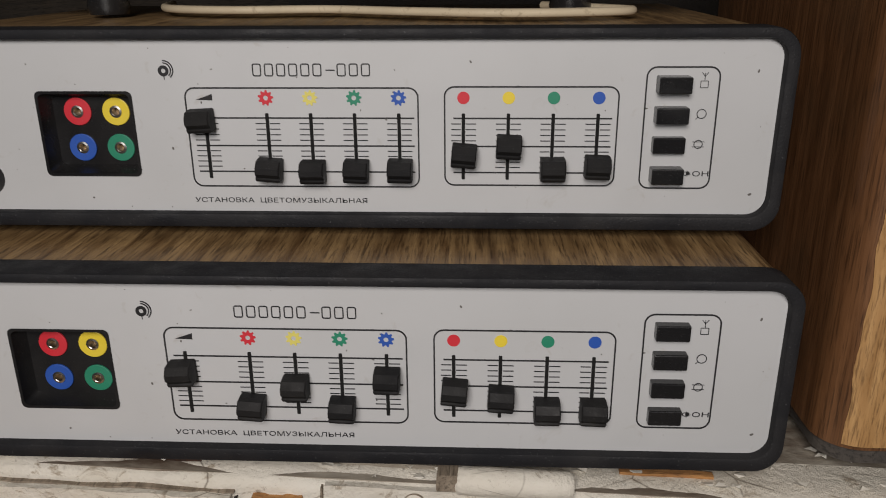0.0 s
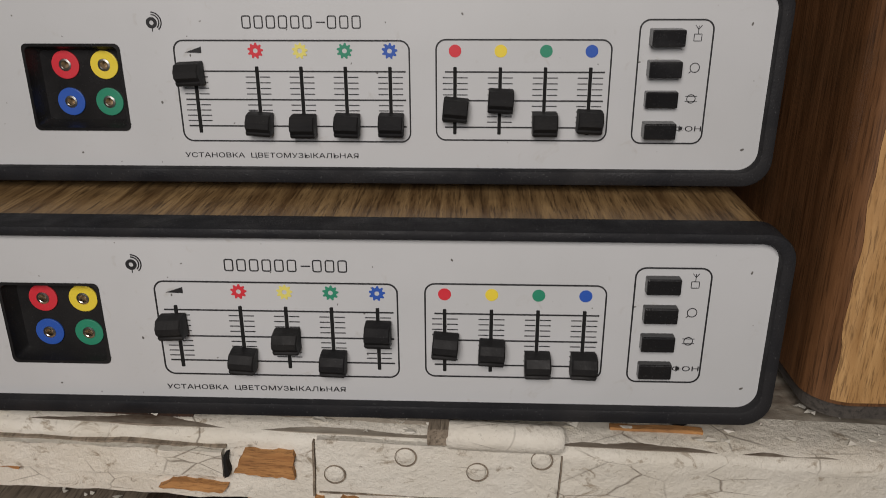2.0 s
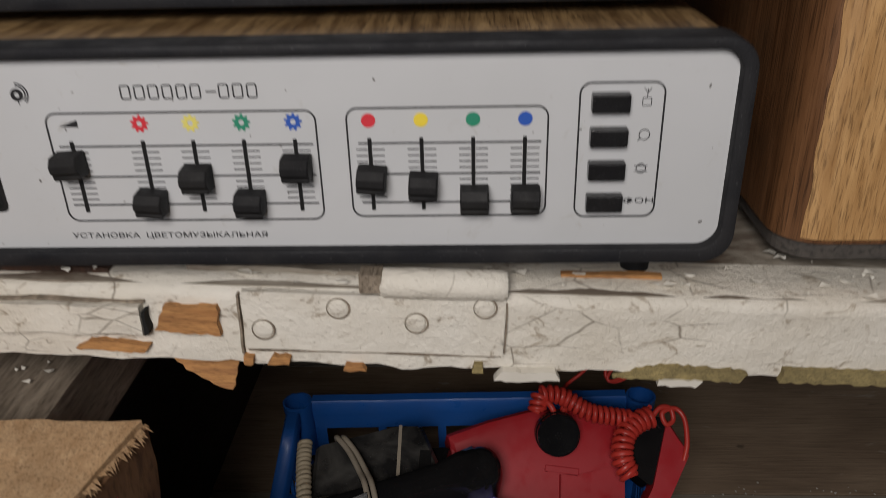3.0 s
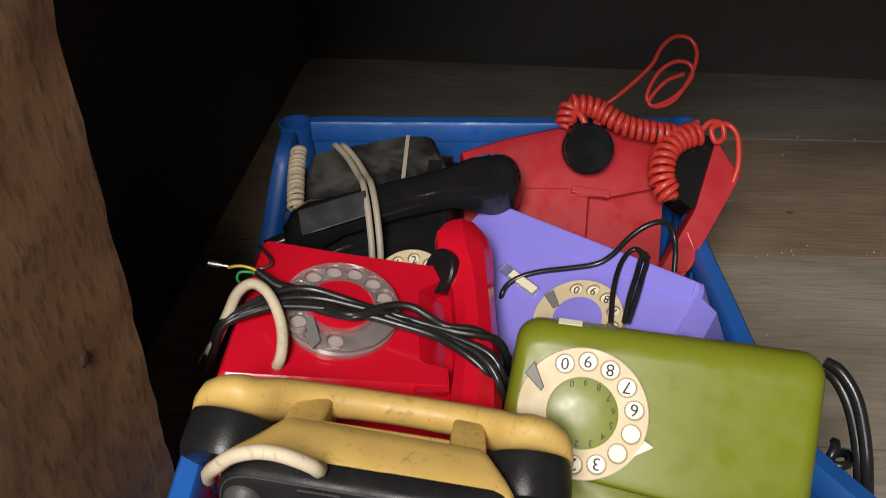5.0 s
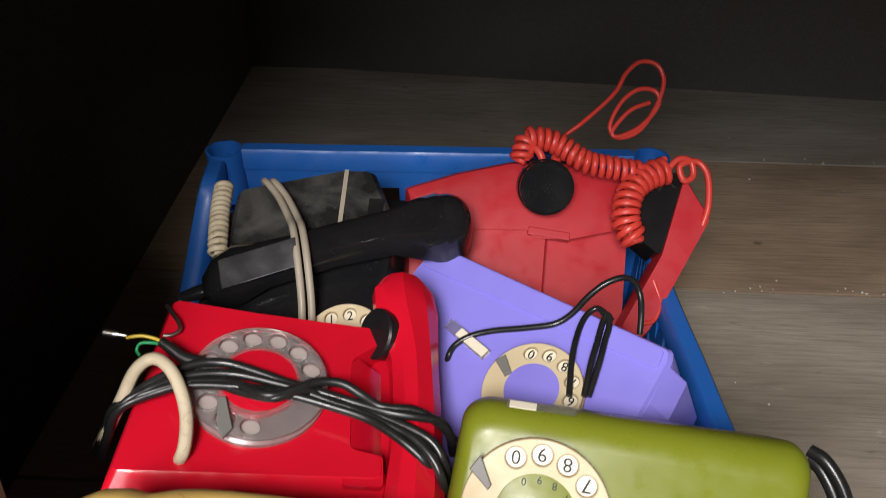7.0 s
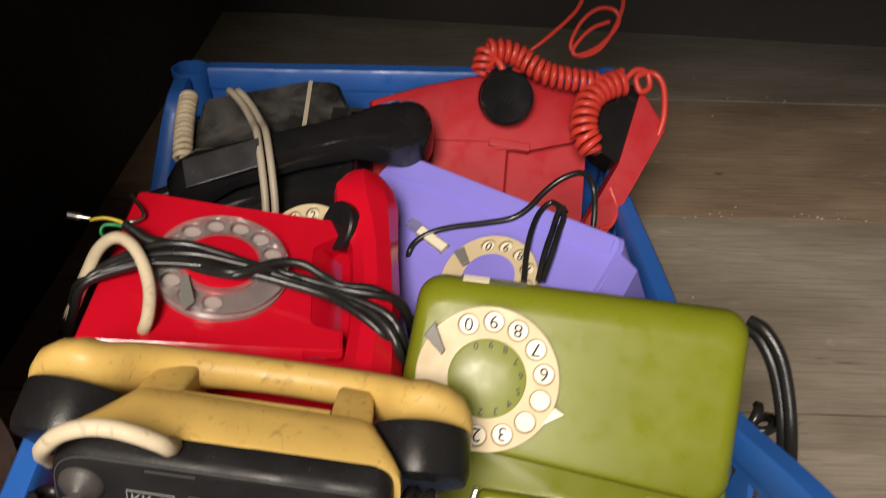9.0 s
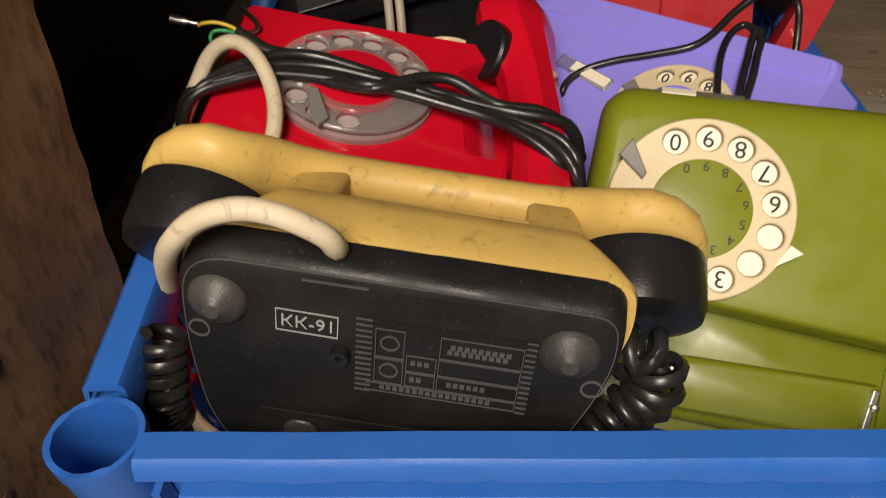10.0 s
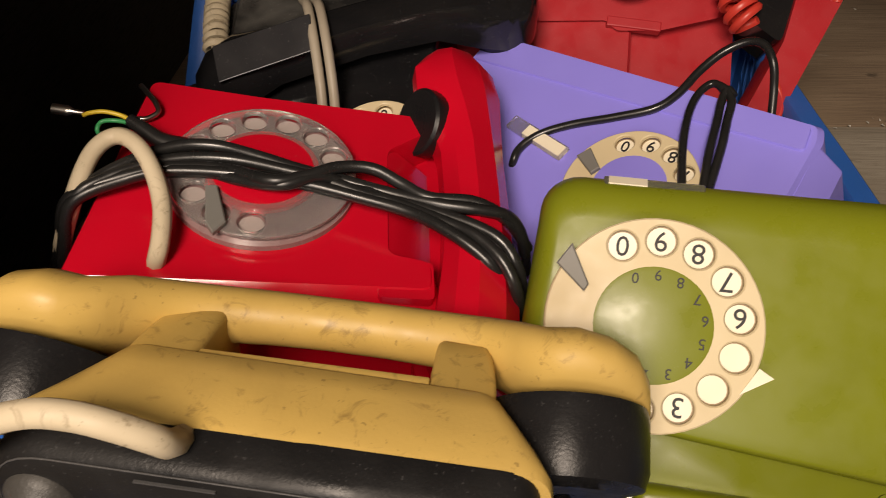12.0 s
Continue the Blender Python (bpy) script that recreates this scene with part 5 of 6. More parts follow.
# ---- bright red telephone ----
def red_phone():
    p = thing("desk_telephone", frame_matrix((-0.0547, 0.4699, 0.1017), (0.9740, 0.1282, -0.1866), (-0.1063, 0.9867, 0.1230), (0.1999, -0.1000, 0.9747)), "bright red rotary desk telephone wrapped in black leads, in the crate", "telephone")
    face = [(-0.064, 0.0695), (-0.007, 0.064), (0.080, 0.0590), (0.0815, 0.047), (0.060, 0.030), (0.0605, -0.041), (0.080, -0.0445), (0.080, -0.060), (-0.0765, -0.064)]

    def grown(k, pts=face):
        c = Vector((0.0, 0.0))
        return [tuple(c + (Vector(q) - c) * (1 + k)) for q in pts]
    part("body", loft([[(x, y + (z * 0.6 if y < -0.03 else 0.0), z) for x, y in soften(grown(k), 0.005)] for z, k in ((-0.10, 0.14), (-0.022, 0.11), (-0.007, 0.05), (-0.0012, 0.014), (0.0, 0.0))]), M_RED, p, "glossy red shell", smooth=30)
    ramp = [(0.056, -0.006), (0.060, -0.0004), (0.0615, -0.001), (0.0845, -0.021), (0.0845, -0.03), (0.056, -0.03)]
    part("side_ramp", loft([[(x, y, z) for x, z in ramp] for y in (-0.043, 0.034)]), M_RED, p, "slope down to the cradle", smooth=20)
    part("side_channel", loft([[(x, y, z) for x, y in soften([(0.074, 0.058), (0.118, 0.052), (0.125, -0.095), (0.074, -0.095)], 0.005)] for z in (-0.10, -0.020)]), M_RED, p, "lower cradle beside the dial", smooth=30)
    part("cradle_step", loft([[(x, y, z) for x, y in soften([(0.058, -0.0415), (0.0815, -0.0445), (0.0815, -0.066), (0.056, -0.066)], 0.003)] for z in (-0.03, -0.0006)]), M_RED, p, smooth=30)
    dial(p, (0, 0), 0.0445, 0.0, radians(20), M_CLEAR, M_RED, ("1", "2", "3", "4", "5", "6", "7", "8", "9", "0"), radians(5), False, [(-0.0239, -0.0172), (-0.0186, -0.0165), (-0.0118, -0.0387), (-0.0165, -0.0458), (-0.0205, -0.040)], radians(27.5), tuple(range(10)), M_GREYDIAL, M_GREYSPOT)

    # handset along the side
    def bar_ring(cx, y, w, h, zc):
        prof = [(-1, -0.6), (-0.98, 0.15), (-0.62, 0.72), (-0.12, 1.0), (0.55, 0.72), (1, 0.0), (1, -0.6), (0, -0.8)]
        return [(cx + x * w, y, zc + z * h) for x, z in prof]
    hs = part("handset", loft([bar_ring(*q) for q in ((0.0965, 0.1075, 0.006, 0.004, 0.008), (0.0965, 0.102, 0.0155, 0.009, 0.009), (0.0965, 0.090, 0.0225, 0.0125, 0.009), (0.0985, 0.071, 0.0235, 0.0135, 0.007), (0.102, 0.052, 0.0200, 0.0155, 0.002), (0.1045, 0.030, 0.0170, 0.016, -0.0005), (0.1045, -0.005, 0.0165, 0.016, 0.0), (0.103, -0.040, 0.0170, 0.016, 0.0), (0.101, -0.068, 0.0190, 0.0165, -0.002), (0.099, -0.092, 0.0200, 0.0165, -0.006), (0.098, -0.108, 0.014, 0.011, -0.012))]), M_RED, p, "glossy red handset", smooth=28)
    q = Matrix.Translation((0.0770, 0.054, 0.001)) @ Vector((-0.86, -0.3, 0.42)).to_track_quat("Z", "Y").to_matrix().to_4x4()
    part("ear_cap", moved(lathe([(0, -0.010), (0.0175, -0.010), (0.0185, -0.008), (0.0185, 0.0005), (0.017, 0.002), (0, 0.002)], 32), q), M_CAP, hs, "black earpiece cap", smooth=40)
    part("tape_patch", box((0.0635, -0.032, -0.018), (0.0805, -0.012, -0.0176)), M_CLEAR, p, "clear scuffed patch")
    leads = (
        [(-0.0965, -0.0188, -0.05), (-0.0889, -0.0227, -0.02), (-0.0787, -0.0214, 0.004), (-0.0654, -0.0107, 0.011), (-0.0432, 0.0044, 0.013), (-0.0232, 0.008, 0.0135), (-0.0016, 0.0027, 0.0135), (0.0173, -0.0037, 0.0135), (0.036, -0.0085, 0.0135), (0.0626, -0.0163, 0.014), (0.0833, -0.0235, 0.017), (0.1015, -0.0262, 0.018), (0.1158, -0.0257, 0.014), (0.1257, -0.0265, 0), (0.1348, -0.0204, -0.03)],
        [(-0.0974, -0.0226, -0.05), (-0.0897, -0.0246, -0.02), (-0.0806, -0.0234, 0.004), (-0.0646, -0.0143, 0.011), (-0.0419, -0.0031, 0.0125), (-0.0169, 0.0002, 0.013), (0.0095, -0.0046, 0.0135), (0.0282, -0.0094, 0.0135), (0.0495, -0.0173, 0.0135), (0.0756, -0.0247, 0.0145), (0.0984, -0.0356, 0.017), (0.1109, -0.044, 0.016), (0.119, -0.0533, 0.008), (0.1279, -0.0506, -0.02)],
        [(-0.0987, -0.0227, -0.05), (-0.0897, -0.0264, -0.02), (-0.0827, -0.0233, 0.003), (-0.0644, -0.0162, 0.01), (-0.0409, -0.0085, 0.013), (-0.016, -0.0071, 0.013), (0.0058, -0.0184, 0.019), (0.0205, -0.0138, 0.019), (0.0356, -0.0059, 0.019), (0.0515, -0.0052, 0.019), (0.065, -0.0116, 0.017), (0.0781, -0.0196, 0.017), (0.0992, -0.0213, 0.018), (0.1162, -0.0263, 0.012), (0.1307, -0.0228, -0.01)],
        [(-0.0952, -0.026, -0.05), (-0.0874, -0.0297, -0.02), (-0.0808, -0.0253, 0.003), (-0.0596, -0.0157, 0.01), (-0.0406, -0.0105, 0.0125), (-0.0106, -0.0095, 0.013), (0.0206, -0.0133, 0.0135), (0.0469, -0.0198, 0.0135), (0.0677, -0.027, 0.0145), (0.0827, -0.0378, 0.017), (0.0976, -0.0492, 0.016), (0.1084, -0.0564, 0.01), (0.1196, -0.0528, -0.01), (0.1288, -0.046, -0.04)],
        [(-0.0543, -0.0079, 0.006), (-0.0372, -0.0025, 0.01), (-0.0102, -0.0127, 0.0125), (0.0109, -0.0194, 0.018), (0.0256, -0.0121, 0.018), (0.0388, -0.0107, 0.013), (0.0626, -0.0219, 0.014), (0.0881, -0.035, 0.016), (0.1001, -0.0443, 0.018), (0.1103, -0.0561, 0.016), (0.1175, -0.0648, 0.006), (0.1277, -0.0568, -0.03)])
    for pts in leads:
        tagged(part("black_lead", cable(over(p, pts), 0.0031, 8, 7), M_BLACKCORD, smooth=60), "black lead wound round the red telephone", "cable", "bundle of leads")
    tagged(part("black_sleeve", cable(over(p, [(-0.0647, 0.0208, 0.014), (-0.0572, 0.0167, 0.012), (-0.0488, 0.012, 0.01), (-0.0365, 0.0087, 0.01)]), lambda t: 0.0032 + 0.0016 * t), M_BLACKCORD, smooth=60), "black shrunk sleeve at the end of the leads", "cable")
    tagged(part("beige_loop", cable(over(p, [(-0.0976, -0.0189, -0.05), (-0.0888, -0.0263, -0.02), (-0.0798, -0.02, 0.006), (-0.0744, -0.0052, 0.016), (-0.0656, 0.0018, 0.02), (-0.0548, -0.0045, 0.021), (-0.0453, -0.0187, 0.019), (-0.0391, -0.0352, 0.015), (-0.0375, -0.0503, 0.01), (-0.0397, -0.0547, 0), (-0.047, -0.042, -0.03)]), 0.0041), M_CORD, smooth=60), "stained beige lead looped over the red telephone", "cable")
    tagged(part("yellow_wire", cable(over(p, [(-0.0628, 0.0206, 0.013), (-0.0678, 0.0209, 0.016), (-0.0755, 0.0215, 0.017), (-0.0819, 0.021, 0.016), (-0.0853, 0.0213, 0.014)]), 0.0011), M_WIRE_Y, smooth=60), "thin yellow wire end", "wire")
    tagged(part("green_wire", cable(over(p, [(-0.0624, 0.019, 0.013), (-0.0699, 0.0181, 0.015), (-0.0763, 0.0176, 0.014), (-0.0778, 0.014, 0.012), (-0.0763, 0.0132, 0.008)]), 0.0011), M_WIRE_G, smooth=60), "thin green wire end", "wire")
    q = over(p, [(-0.0857, 0.0229, 0.014), (-0.1003, 0.0242, 0.014)])
    tagged(part("wire_lug", sweep([q[0].lerp(q[1], t) for t in (0, 0.3, 0.5, 0.55, 1)], lambda t: 0.0012 if t < 0.45 else 0.0026, 8, 0.6), M_METAL, smooth=50), "small metal crimp lug", "connector")
    tagged(part("bare_lug", cable(over(p, [(-0.0685, 0.0611, 0.003), (-0.0636, 0.0539, 0.004), (-0.0588, 0.0468, 0.005), (-0.056, 0.0403, 0.004), (-0.0602, 0.0357, 0.003), (-0.0659, 0.0344, 0.003)]), 0.0014), M_METAL, smooth=60), "bent metal lug on the red telephone", "connector")


red_phone()


# ---- violet telephone ----
def violet_phone():
    p = thing("wall_telephone", frame_matrix((0.1299, 0.5129, 0.0628), (0.8181, -0.5682, 0.0889), (0.4904, 0.7699, 0.4084), (-0.3005, -0.2905, 0.9085)), "violet rotary wall telephone half under the green one, in the crate", "telephone")
    face = [(-0.1455, 0.083), (0.0715, 0.0695), (0.0745, 0.061), (0.0735, 0.024), (0.070, -0.085), (-0.135, -0.085), (-0.1495, 0.055)]

    def grown(k):
        return [(x + k * (1 if x > 0 else -1), y + k * (1 if y > 0.05 else 0)) for x, y in face]
    part("body", loft([[(x, y, z) for x, y in soften(grown(k), 0.003)] for z, k in ((-0.075, 0.004), (-0.004, 0.001), (0.0, -0.0015))]), M_VIOLET, p, "matt violet shell", smooth=25)
    part("side_shell", loft([[(x, y, z) for x, y in soften([(0.066, 0.056), (0.0745 + k, 0.060), (0.0745 + k, 0.030), (0.07, -0.07), (0.06, -0.07)], 0.003)] for z, k in ((-0.075, 0.016), (-0.020, 0.012), (-0.003, 0.0))]), M_VIOLET, p, "sloping side of the shell", smooth=25)
    part("top_ridge", loft([[(x, y, z) for x, y in soften([(-0.1425 + k, 0.080), (0.069 - k, 0.0665), (0.071 - k, 0.050 + k), (-0.146 + k, 0.058 + k)], 0.003)] for z, k in ((-0.002, 0.0), (0.0012, 0.0015))]), M_VIOLET, p, "slightly raised top band", smooth=25)
    holder = Matrix.Translation((-0.070, 0.0155, 0.0)) @ Matrix.Rotation(radians(-14.5), 4, "Z")
    part("name_strip", moved(box((-0.0225, -0.0048, 0), (0.0225, 0.0048, 0.003), 0.0008), holder), M_CLEAR, p, "clear label holder")
    part("strip_card", moved(box((-0.009, -0.0036, 0.0), (0.0215, 0.0036, 0.0036)), holder), M_CREAMDISC, p, "cream paper label")
    dial(p, (0, -0.002), 0.0372, 0.0, radians(121), M_CLEAR_CREAM, M_VIOLET, ("0", "9", "8", "7", "6", "5", "4", "3", "2", "1"), radians(185), False, [(-0.035, 0.006), (-0.030, 0.013), (-0.019, 0.003), (-0.022, -0.002)], radians(-28))
    tagged(part("black_lead", cable(over(p, [(-0.0807, -0.0109, -0.02), (-0.0752, -0.0045, 0.001), (-0.0752, 0.0063, 0.0025), (-0.0681, 0.0184, 0.0025), (-0.0536, 0.0297, 0.0025), (-0.032, 0.0417, 0.0025), (-0.0133, 0.0533, 0.0028), (-0.0053, 0.0659, 0.003), (-0.0002, 0.0841, 0.004), (0.0073, 0.0981, 0.006), (0.0177, 0.1064, 0.008), (0.0271, 0.1061, 0.008), (0.035, 0.0983, 0.004), (0.0383, 0.0902, -0.006), (0.0415, 0.0786, -0.015)]), 0.0024), M_BLACKCORD, smooth=60), "thin black lead lying across the violet telephone", "cable")
    strands = (
        [(0.0272, 0.0045, 0.01), (0.0158, 0.0299, 0.01), (0.008, 0.0519, 0.006), (0.0058, 0.0671, 0.004), (0.0088, 0.076, 0.004), (0.014, 0.077, 0.004), (0.0214, 0.0715, 0.003)],
        [(0.0366, 0.0088, 0.01), (0.0296, 0.0324, 0.01), (0.024, 0.0518, 0.006), (0.0196, 0.0679, 0.004), (0.0195, 0.0755, 0.004), (0.0244, 0.0728, 0.003)],
        [(0.0394, 0.0102, 0.01), (0.0343, 0.0365, 0.01), (0.0286, 0.0553, 0.006), (0.0251, 0.068, 0.004), (0.0199, 0.0746, 0.004), (0.014, 0.077, 0.004)])
    for pts in strands:
        tagged(part("black_strand", cable(over(p, pts), 0.0023), M_BLACKCORD, smooth=60), "thin black strand over the violet telephone", "cable", "black strands")


violet_phone()


# ---- dull red wall telephone at the back, with its loose handset ----
BACK = frame_matrix((0.1223, 0.7281, 0.0826), (0.9913, -0.0328, -0.1273), (0.1088, 0.7483, 0.6544), (0.0738, -0.6626, 0.7453))


def back_phone():
    p = thing("wall_telephone", BACK, "dull red wall telephone standing at the back of the crate", "telephone")
    part("body", loft([[(x, y, z) for x, y in soften([(-0.103, -0.02), (0.03, -0.012), (0.109, 0.0), (0.114, -0.12), (-0.09, -0.12)], 0.004)] for z in (-0.055, -0.008)]), M_DARKRED, p, "dull red lower shell", smooth=25)
    part("left_front", loft([[(x, y, z) for x, y in soften([(-0.102 + k, -0.010), (0.031 - k, -0.015), (0.037 - k, -0.12), (-0.09 + k, -0.12)], 0.003)] for z, k in ((-0.02, 0), (0.001, 0.0), (0.003, 0.002))]), M_DARKRED, p, "raised front half", smooth=25)
    hood = [(-0.1085, -0.0015), (-0.060, 0.020), (-0.0115, 0.037), (0.0507, 0.0455), (0.1016, 0.0425), (0.110, 0.0195), (0.1065, -0.003), (0.058, -0.019), (0.022, -0.0235), (0.0127, -0.0165), (-0.043, -0.0235), (-0.1016, -0.0153)]
    part("hood", loft([[(x, y - 0.1 * k, z) for x, y in soften([tuple(Vector((0.0, 0.01)) + (Vector(q) - Vector((0.0, 0.01))) * (1 - k)) for q in hood], 0.003)] for z, k in ((-0.055, 0.0), (-0.004, 0.0), (0.004, 0.03), (0.007, 0.10))]), M_DARKRED, p, "sloping red hood", smooth=20)
    part("hook_lip", box((0.012, -0.0275, 0.0), (0.052, -0.0205, 0.0085), 0.001), M_DARKRED, p, "small lip of the hook")
    stretched(p, 0.964, 1.063, 1)
    d = thing("loose_earpiece", BACK @ pose(0.019, 0.013, 0.022, 21, 4, 0) @ Matrix.Scale(0.88, 4), "shiny black round earpiece lying on the dull red telephone", "earpiece")
    part("cap", moved(lathe([(0, 0.0185), (0.006, 0.0187), (0.015, 0.019), (0.0245, 0.0195), (0.0272, 0.018), (0.0275, 0.010), (0.0285, 0.009), (0.0285, 0.0), (0.0, -0.002)], 40), Matrix.Identity(4)), M_BLACK, d, "black cap", smooth=30)
    for k in range(7):
        a = 2 * math.pi * k / 6
        r = 0.0 if k == 6 else 0.004
        part("sound_hole", moved(plate(circle(0, 0, 0.0009, 10), [], 0, 0.0004), Matrix.Translation((r * math.cos(a), r * math.sin(a), 0.0187))), M_HOLE, d)
    h = thing("loose_handset", BACK @ pose(0, 0, 0.014), "dull red handset with a black earpiece leaning over the crate edge", "handset")
    part("grip", loft([[(x, y, z) for x, y in soften([tuple(Vector((0.14, -0.03)) + (Vector(q) - Vector((0.14, -0.03))) * k) for q in ((0.149, 0.042), (0.165, 0.022), (0.178, 0.008), (0.128, -0.1), (0.116, -0.112), (0.102, -0.10), (0.134, -0.0315))], 0.004)] for z, k in ((-0.026, 0.95), (-0.022, 1.0), (0.008, 1.0), (0.013, 0.94))]), M_DARKRED, h, "red grip", smooth=25)
    part("ear_cap", loft([[(x, y, z) for x, y in soften([(0.124, 0.0415), (0.1495, 0.0418), (0.1335, -0.032), (0.112, -0.020), (0.107, 0.002), (0.108, 0.024)], 0.006)] for z in (-0.026, 0.010)]), M_BLACK, h, "black earpiece cap", smooth=40)
    stretched(h, 0.964, 1.063, 1)
    cord = "red coiled cord of the loose handset"
    tagged(part("coiled_cord", coil([(0.1227, 0.7368, 0.1234), (0.1278, 0.7475, 0.1379), (0.1404, 0.7483, 0.1392), (0.1558, 0.7460, 0.1354), (0.1801, 0.7350, 0.1248), (0.2062, 0.7327, 0.1201), (0.2293, 0.7320, 0.1171)], 0.0085, 0.0028, 0.0067), M_REDCORD, smooth=60), cord, "cable")
    tagged(part("coiled_cord", coil([(0.2241, 0.6833, 0.0765), (0.2164, 0.6926, 0.0865), (0.2159, 0.7043, 0.0985), (0.2220, 0.7178, 0.1094), (0.2363, 0.7285, 0.1158), (0.2545, 0.7348, 0.1189)], 0.0105, 0.003, 0.0072), M_REDCORD, smooth=60), cord, "cable")
    tagged(part("cord_end", cable([(0.2528, 0.7323, 0.1206), (0.2625, 0.7393, 0.1277), (0.2739, 0.7407, 0.1250), (0.2766, 0.7332, 0.1147), (0.2680, 0.7286, 0.1123), (0.2643, 0.7361, 0.1226), (0.2796, 0.7413, 0.1246), (0.2893, 0.7330, 0.1158), (0.2902, 0.7152, 0.0961), (0.2859, 0.7049, 0.0805)], 0.003), M_REDCORD, smooth=60), "straight end of the red cord", "cable")
    tagged(part("cord_loop", cable([(0.1555, 0.7433, 0.1098), (0.1574, 0.7643, 0.1231), (0.1638, 0.8092, 0.1056), (0.1864, 0.8228, 0.1175), (0.2171, 0.8453, 0.1385), (0.2284, 0.8592, 0.1539), (0.2423, 0.8686, 0.1628), (0.2595, 0.8685, 0.1605), (0.2674, 0.8592, 0.1463), (0.2596, 0.8428, 0.1256), (0.2432, 0.8271, 0.1075), (0.2228, 0.8213, 0.1029), (0.2146, 0.8276, 0.1125), (0.2252, 0.8427, 0.1308), (0.2421, 0.8521, 0.1410), (0.2593, 0.8530, 0.1389), (0.2626, 0.8446, 0.1278), (0.2453, 0.8305, 0.1114), (0.2229, 0.8209, 0.1042), (0.2174, 0.8245, 0.1092), (0.2345, 0.8389, 0.1243), (0.2539, 0.8465, 0.1299)], 0.0024), M_REDCORD, smooth=60), "thin red cord in upright loops", "cable")
    tagged(part("cord_sleeve", cable([(0.1537, 0.7429, 0.1160), (0.1583, 0.7565, 0.1259), (0.1626, 0.7742, 0.1242)], lambda t: 0.0052 - 0.002 * t), M_REDCORD, smooth=60), "red rubber sleeve at the earpiece", "cable")
    tagged(part("cord_tail", cable([(0.1283, 0.7394, 0.1235), (0.1341, 0.7378, 0.1353), (0.1410, 0.7309, 0.1291), (0.1410, 0.7311, 0.1165)], 0.0034), M_REDCORD, smooth=60), "short red cord end on the earpiece", "cable")
    tagged(part("cord_hanging", cable([(0.2410, 0.6640, 0.0489), (0.2468, 0.6510, 0.0351), (0.2412, 0.6384, 0.0254), (0.2300, 0.6332, 0.0252)], 0.0022), M_REDCORD, smooth=60), "thin red cord hanging below the handset", "cable")


back_phone()


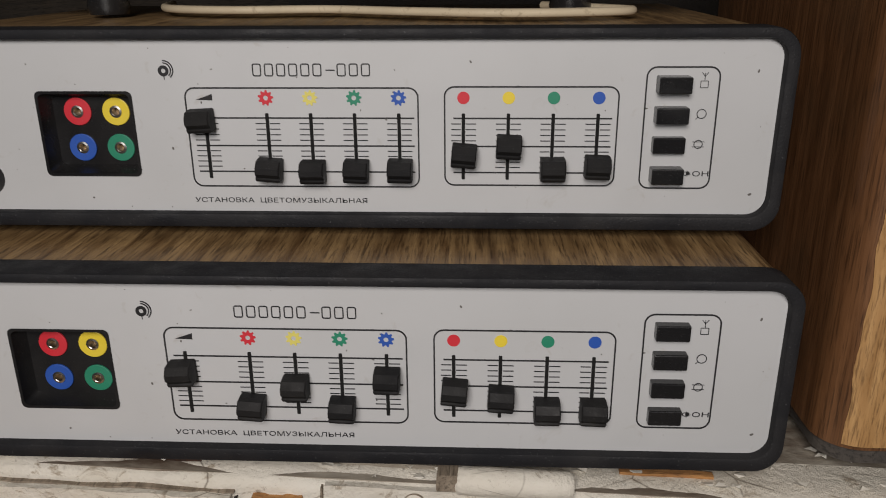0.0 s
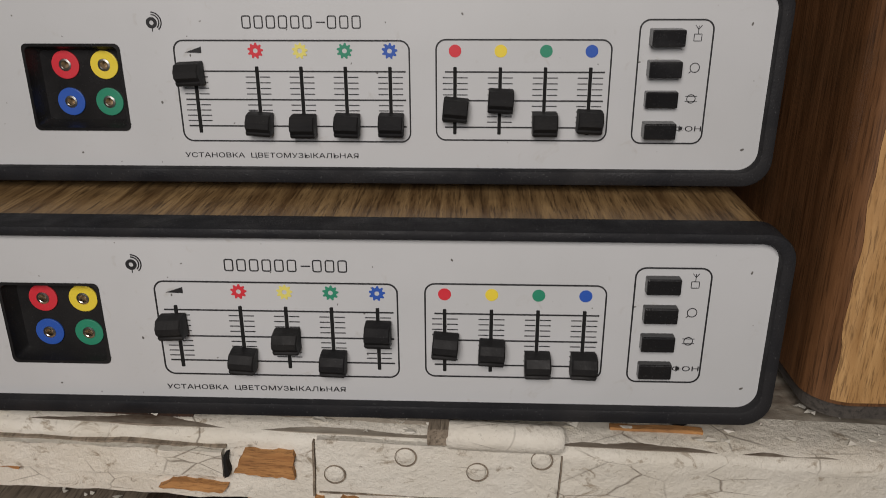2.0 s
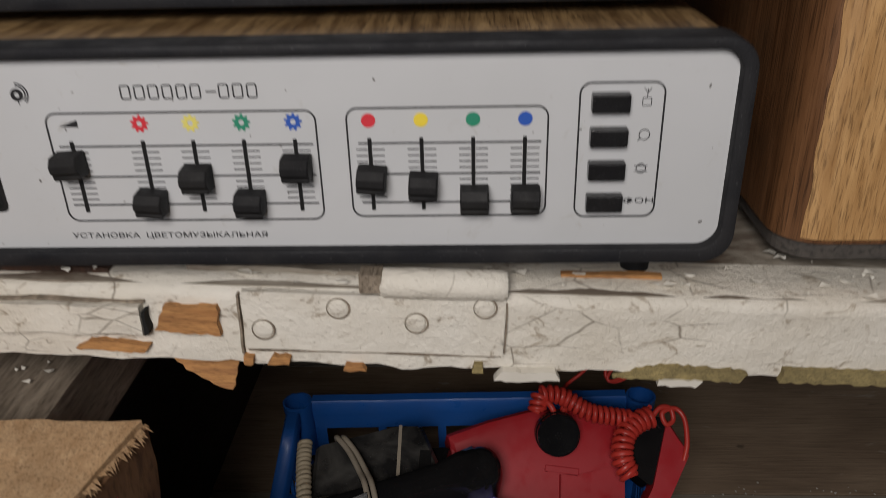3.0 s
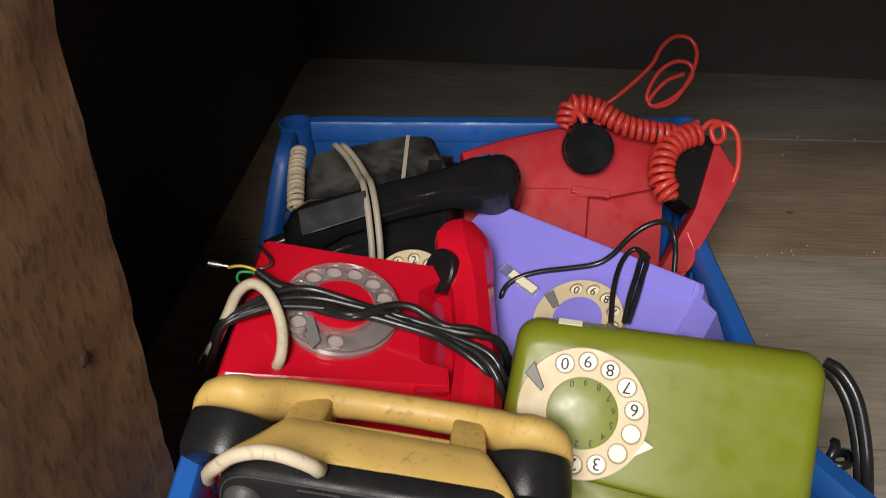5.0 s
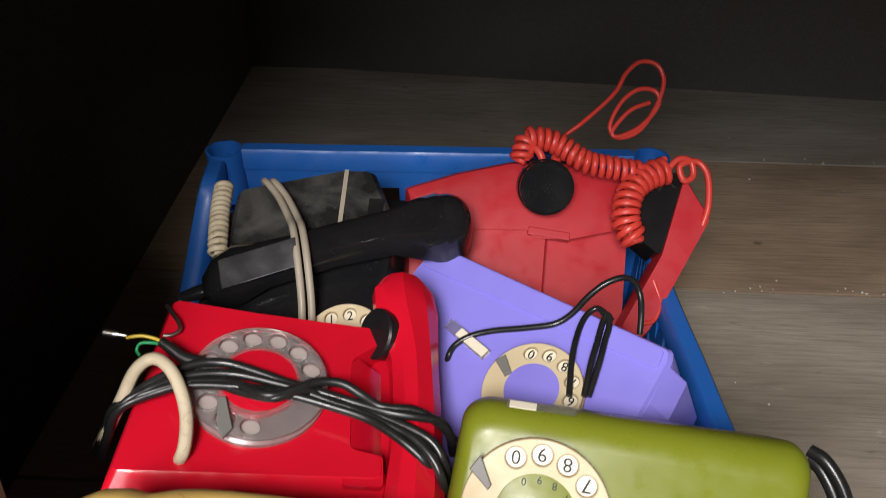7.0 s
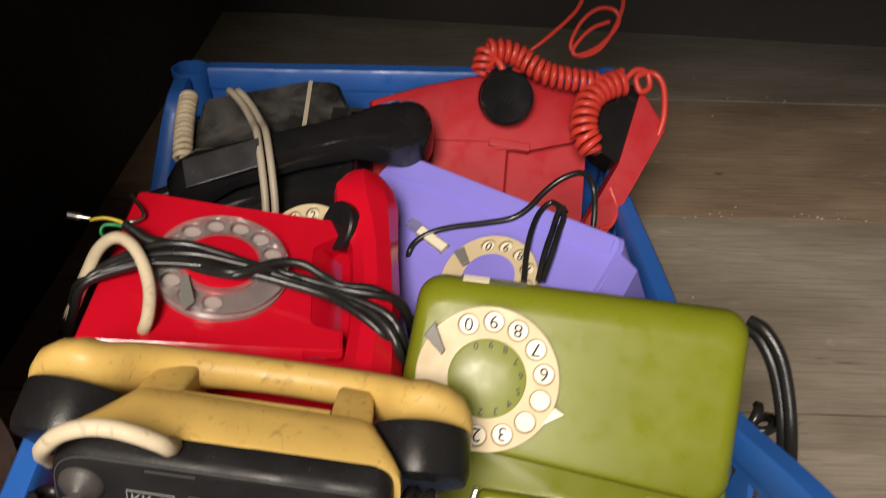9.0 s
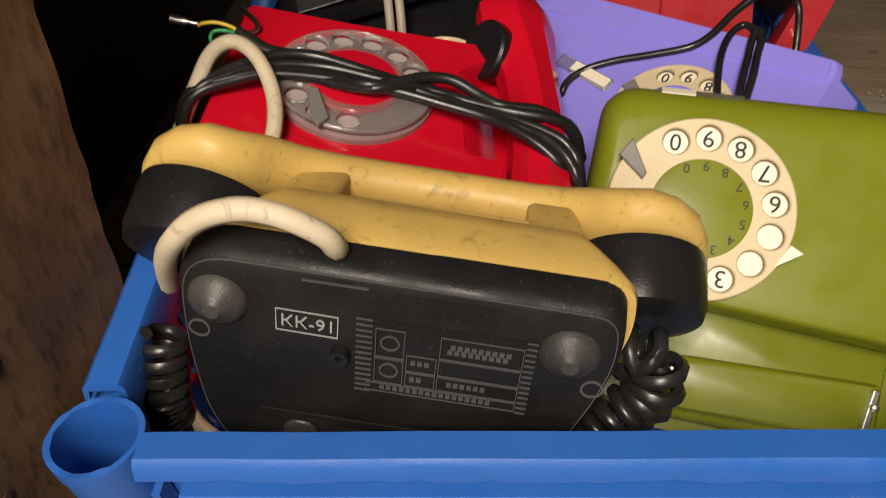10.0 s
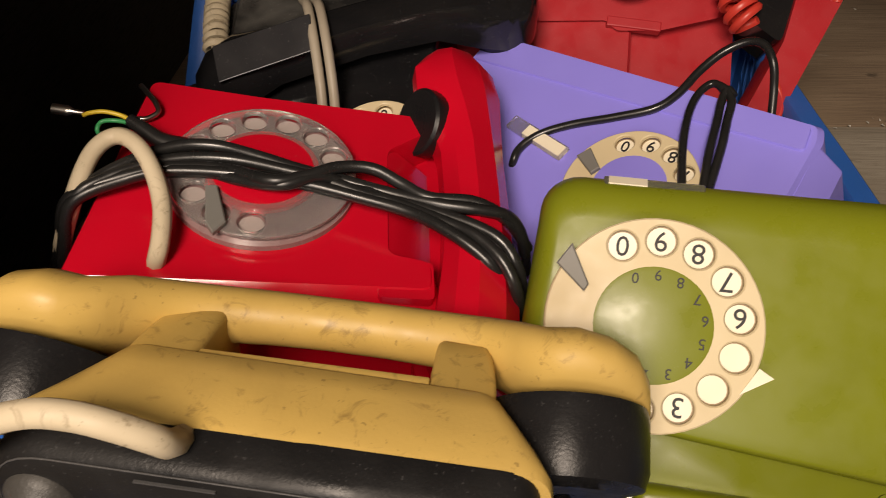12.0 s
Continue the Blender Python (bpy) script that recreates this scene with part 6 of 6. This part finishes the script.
# ---- black telephone ----
def black_phone():
    m = frame_matrix((-0.0582, 0.6537, 0.0947), (0.9995, -0.0304, -0.0112), (0.0323, 0.9462, 0.3220), (0.0008, -0.3222, 0.9467))
    p = thing("desk_telephone", m, "dusty black desk telephone wound round with a beige lead", "telephone")
    part("body", loft([[(x, y, z) for x, y in soften(pts, 0.008)] for z, pts in ((-0.07, [(-0.09, 0.04), (0.09, 0.055), (0.095, -0.13), (-0.09, -0.13)]), (-0.02, [(-0.085, 0.035), (0.086, 0.05), (0.09, -0.12), (-0.088, -0.12)]), (-0.004, [(-0.075, 0.02), (0.078, 0.02), (0.075, -0.1), (-0.08, -0.1)]))]), M_BLACK, p, "black shell", smooth=40)
    part("rear_hump", loft([[(x, y, z) for x, y in soften([tuple(Vector((0.0, 0.02)) + (Vector(q) - Vector((0.0, 0.02))) * k) for q in ((-0.0725, 0.036), (0.024, 0.0625), (0.052, 0.0635), (0.080, 0.014), (0.0215, -0.01), (-0.068, -0.022))], 0.004)] for z, k in ((-0.03, 1.04), (-0.004, 1.0), (0.002, 0.93))]), M_DUSTBLACK, p, "sloping rear of the shell", smooth=25)
    part("dust_streak", moved(box((-0.002, -0.033, 0.0), (0.002, 0.033, 0.0006)), Matrix.Translation((0.028, 0.028, 0.0016)) @ Matrix.Rotation(radians(3), 4, "Z")), M_GREYCORD, p, "pale dust along an edge")
    # handset
    a, b = Vector((-0.060, -0.050)), Vector((0.124, 0.010))
    d = (b - a).normalized()
    nrm = Vector((-d.y, d.x))
    def ring(t, w, h, zc):
        q = a.lerp(b, t)
        prof = [(-1, -0.7), (-1, 0.35), (-0.7, 0.95), (0.5, 1), (1, 0.5), (1, -0.7)]
        return [(q.x + nrm.x * x * w, q.y + nrm.y * x * w, zc + z * h) for x, z in prof]
    hs = part("handset", loft([ring(t, w, h, z) for t, w, h, z in ((-0.08, 0.008, 0.008, 0.004), (-0.03, 0.019, 0.015, 0.006), (0.06, 0.0205, 0.016, 0.011), (0.2, 0.0155, 0.013, 0.016), (0.5, 0.0145, 0.012, 0.019), (0.75, 0.0155, 0.013, 0.017), (0.88, 0.0215, 0.018, 0.012), (0.98, 0.0245, 0.02, 0.008), (1.06, 0.019, 0.015, 0.004), (1.09, 0.009, 0.008, 0.003))]), M_BLACK, p, "black bakelite handset", smooth=50)
    q0 = a.lerp(b, 0.20)
    # Thin plate in a lighter black, giving the handset its sheen.
    part("flat_facet", moved(box((-0.032, -0.0105, 0), (0.032, 0.0105, 0.0016), 0.0006), Matrix.Translation((q0.x - 0.001, q0.y - 0.009, 0.0315)) @ Matrix.Rotation(math.atan2(d.y, d.x), 4, "Z") @ Matrix.Rotation(radians(-5), 4, "Y") @ Matrix.Rotation(radians(24), 4, "X")), M_SHEEN, hs, "flat facet coloured lighter for the handset's sheen")
    q1 = a.lerp(b, 1.0)
    part("mouth_cap", moved(lathe([(0, 0.020), (0.014, 0.019), (0.022, 0.012), (0.0245, 0.0), (0.0235, -0.02)], 28), Matrix.Translation((q1.x, q1.y, 0.006))), M_BLACK, hs, "round mouthpiece end", smooth=40)
    part("cord_entry", moved(lathe([(0.006, 0), (0.0055, 0.012), (0.004, 0.024), (0, 0.025)], 16), Matrix.Translation((-0.070, -0.056, 0.004)) @ Matrix.Rotation(radians(-90), 4, "Y") @ Matrix.Rotation(radians(20), 4, "X")), M_BLACK, hs, "black cord sleeve", smooth=40)
    part("side_bracket", box((0.052, 0.012, -0.002), (0.066, 0.034, 0.003), 0.0008), M_BASE, p, "scuffed metal bracket")
    dial(p, (0.052, -0.098), 0.038, -0.004, radians(60), M_CREAM, M_BLACK, ("3", "2", "1"), 0.2)
    stretched(p, 0.939, 1.136, 1)
    w = p.matrix_world @ Matrix.Diagonal((0.939, 1.136, 1, 1))
    for k in (0.0, 0.008):
        pts = [(-0.052 + k * 0.6, 0.052, -0.02), (-0.047 + k, 0.043, 0.005), (-0.030 + k, 0.026, 0.010), (-0.012 + k, 0.0, 0.020), (-0.002 + k, -0.018, 0.0325), (0.007 + k, -0.042, 0.033), (0.013 + k, -0.066, 0.016), (0.016 + k, -0.085, 0.006)]
        tagged(part("beige_strand", cable([w @ Vector(q) for q in pts], 0.0031), M_GREYCORD, smooth=60), "grey-beige lead wound round the black telephone", "cable", "wound lead")
    tagged(part("cream_coiled_cord", coil([w @ Vector(q) for q in ((-0.086, 0.040, 0.0), (-0.082, 0.015, 0.002), (-0.076, -0.010, 0.004), (-0.073, -0.026, 0.0))], 0.0062, 0.0026, 0.0056), M_CORD, smooth=60), "cream coiled cord beside the black telephone", "cable")
    tagged(part("cord_knot", cable([w @ Vector(q) for q in ((-0.090, -0.068, 0.004), (-0.094, -0.075, 0.006), (-0.090, -0.083, 0.008), (-0.082, -0.083, 0.01), (-0.080, -0.075, 0.008), (-0.077, -0.09, 0.004))], 0.0022), M_GREYCORD, smooth=60), "knotted cream cord end", "cable")


M_DUSTBLACK = plastic("dusty_black_bakelite", (0.014, 0.014, 0.014), 0.3, 0.95, (0.22, 0.21, 0.19), 0.014, 0.2)
# Bakelite black lightened to put the handset's sheen into the colour.
M_SHEEN = plastic("sheen_black_facet", (0.022, 0.022, 0.024), 0.2, 0.2, (0.1, 0.1, 0.1), 0.01, 0.1)
black_phone()
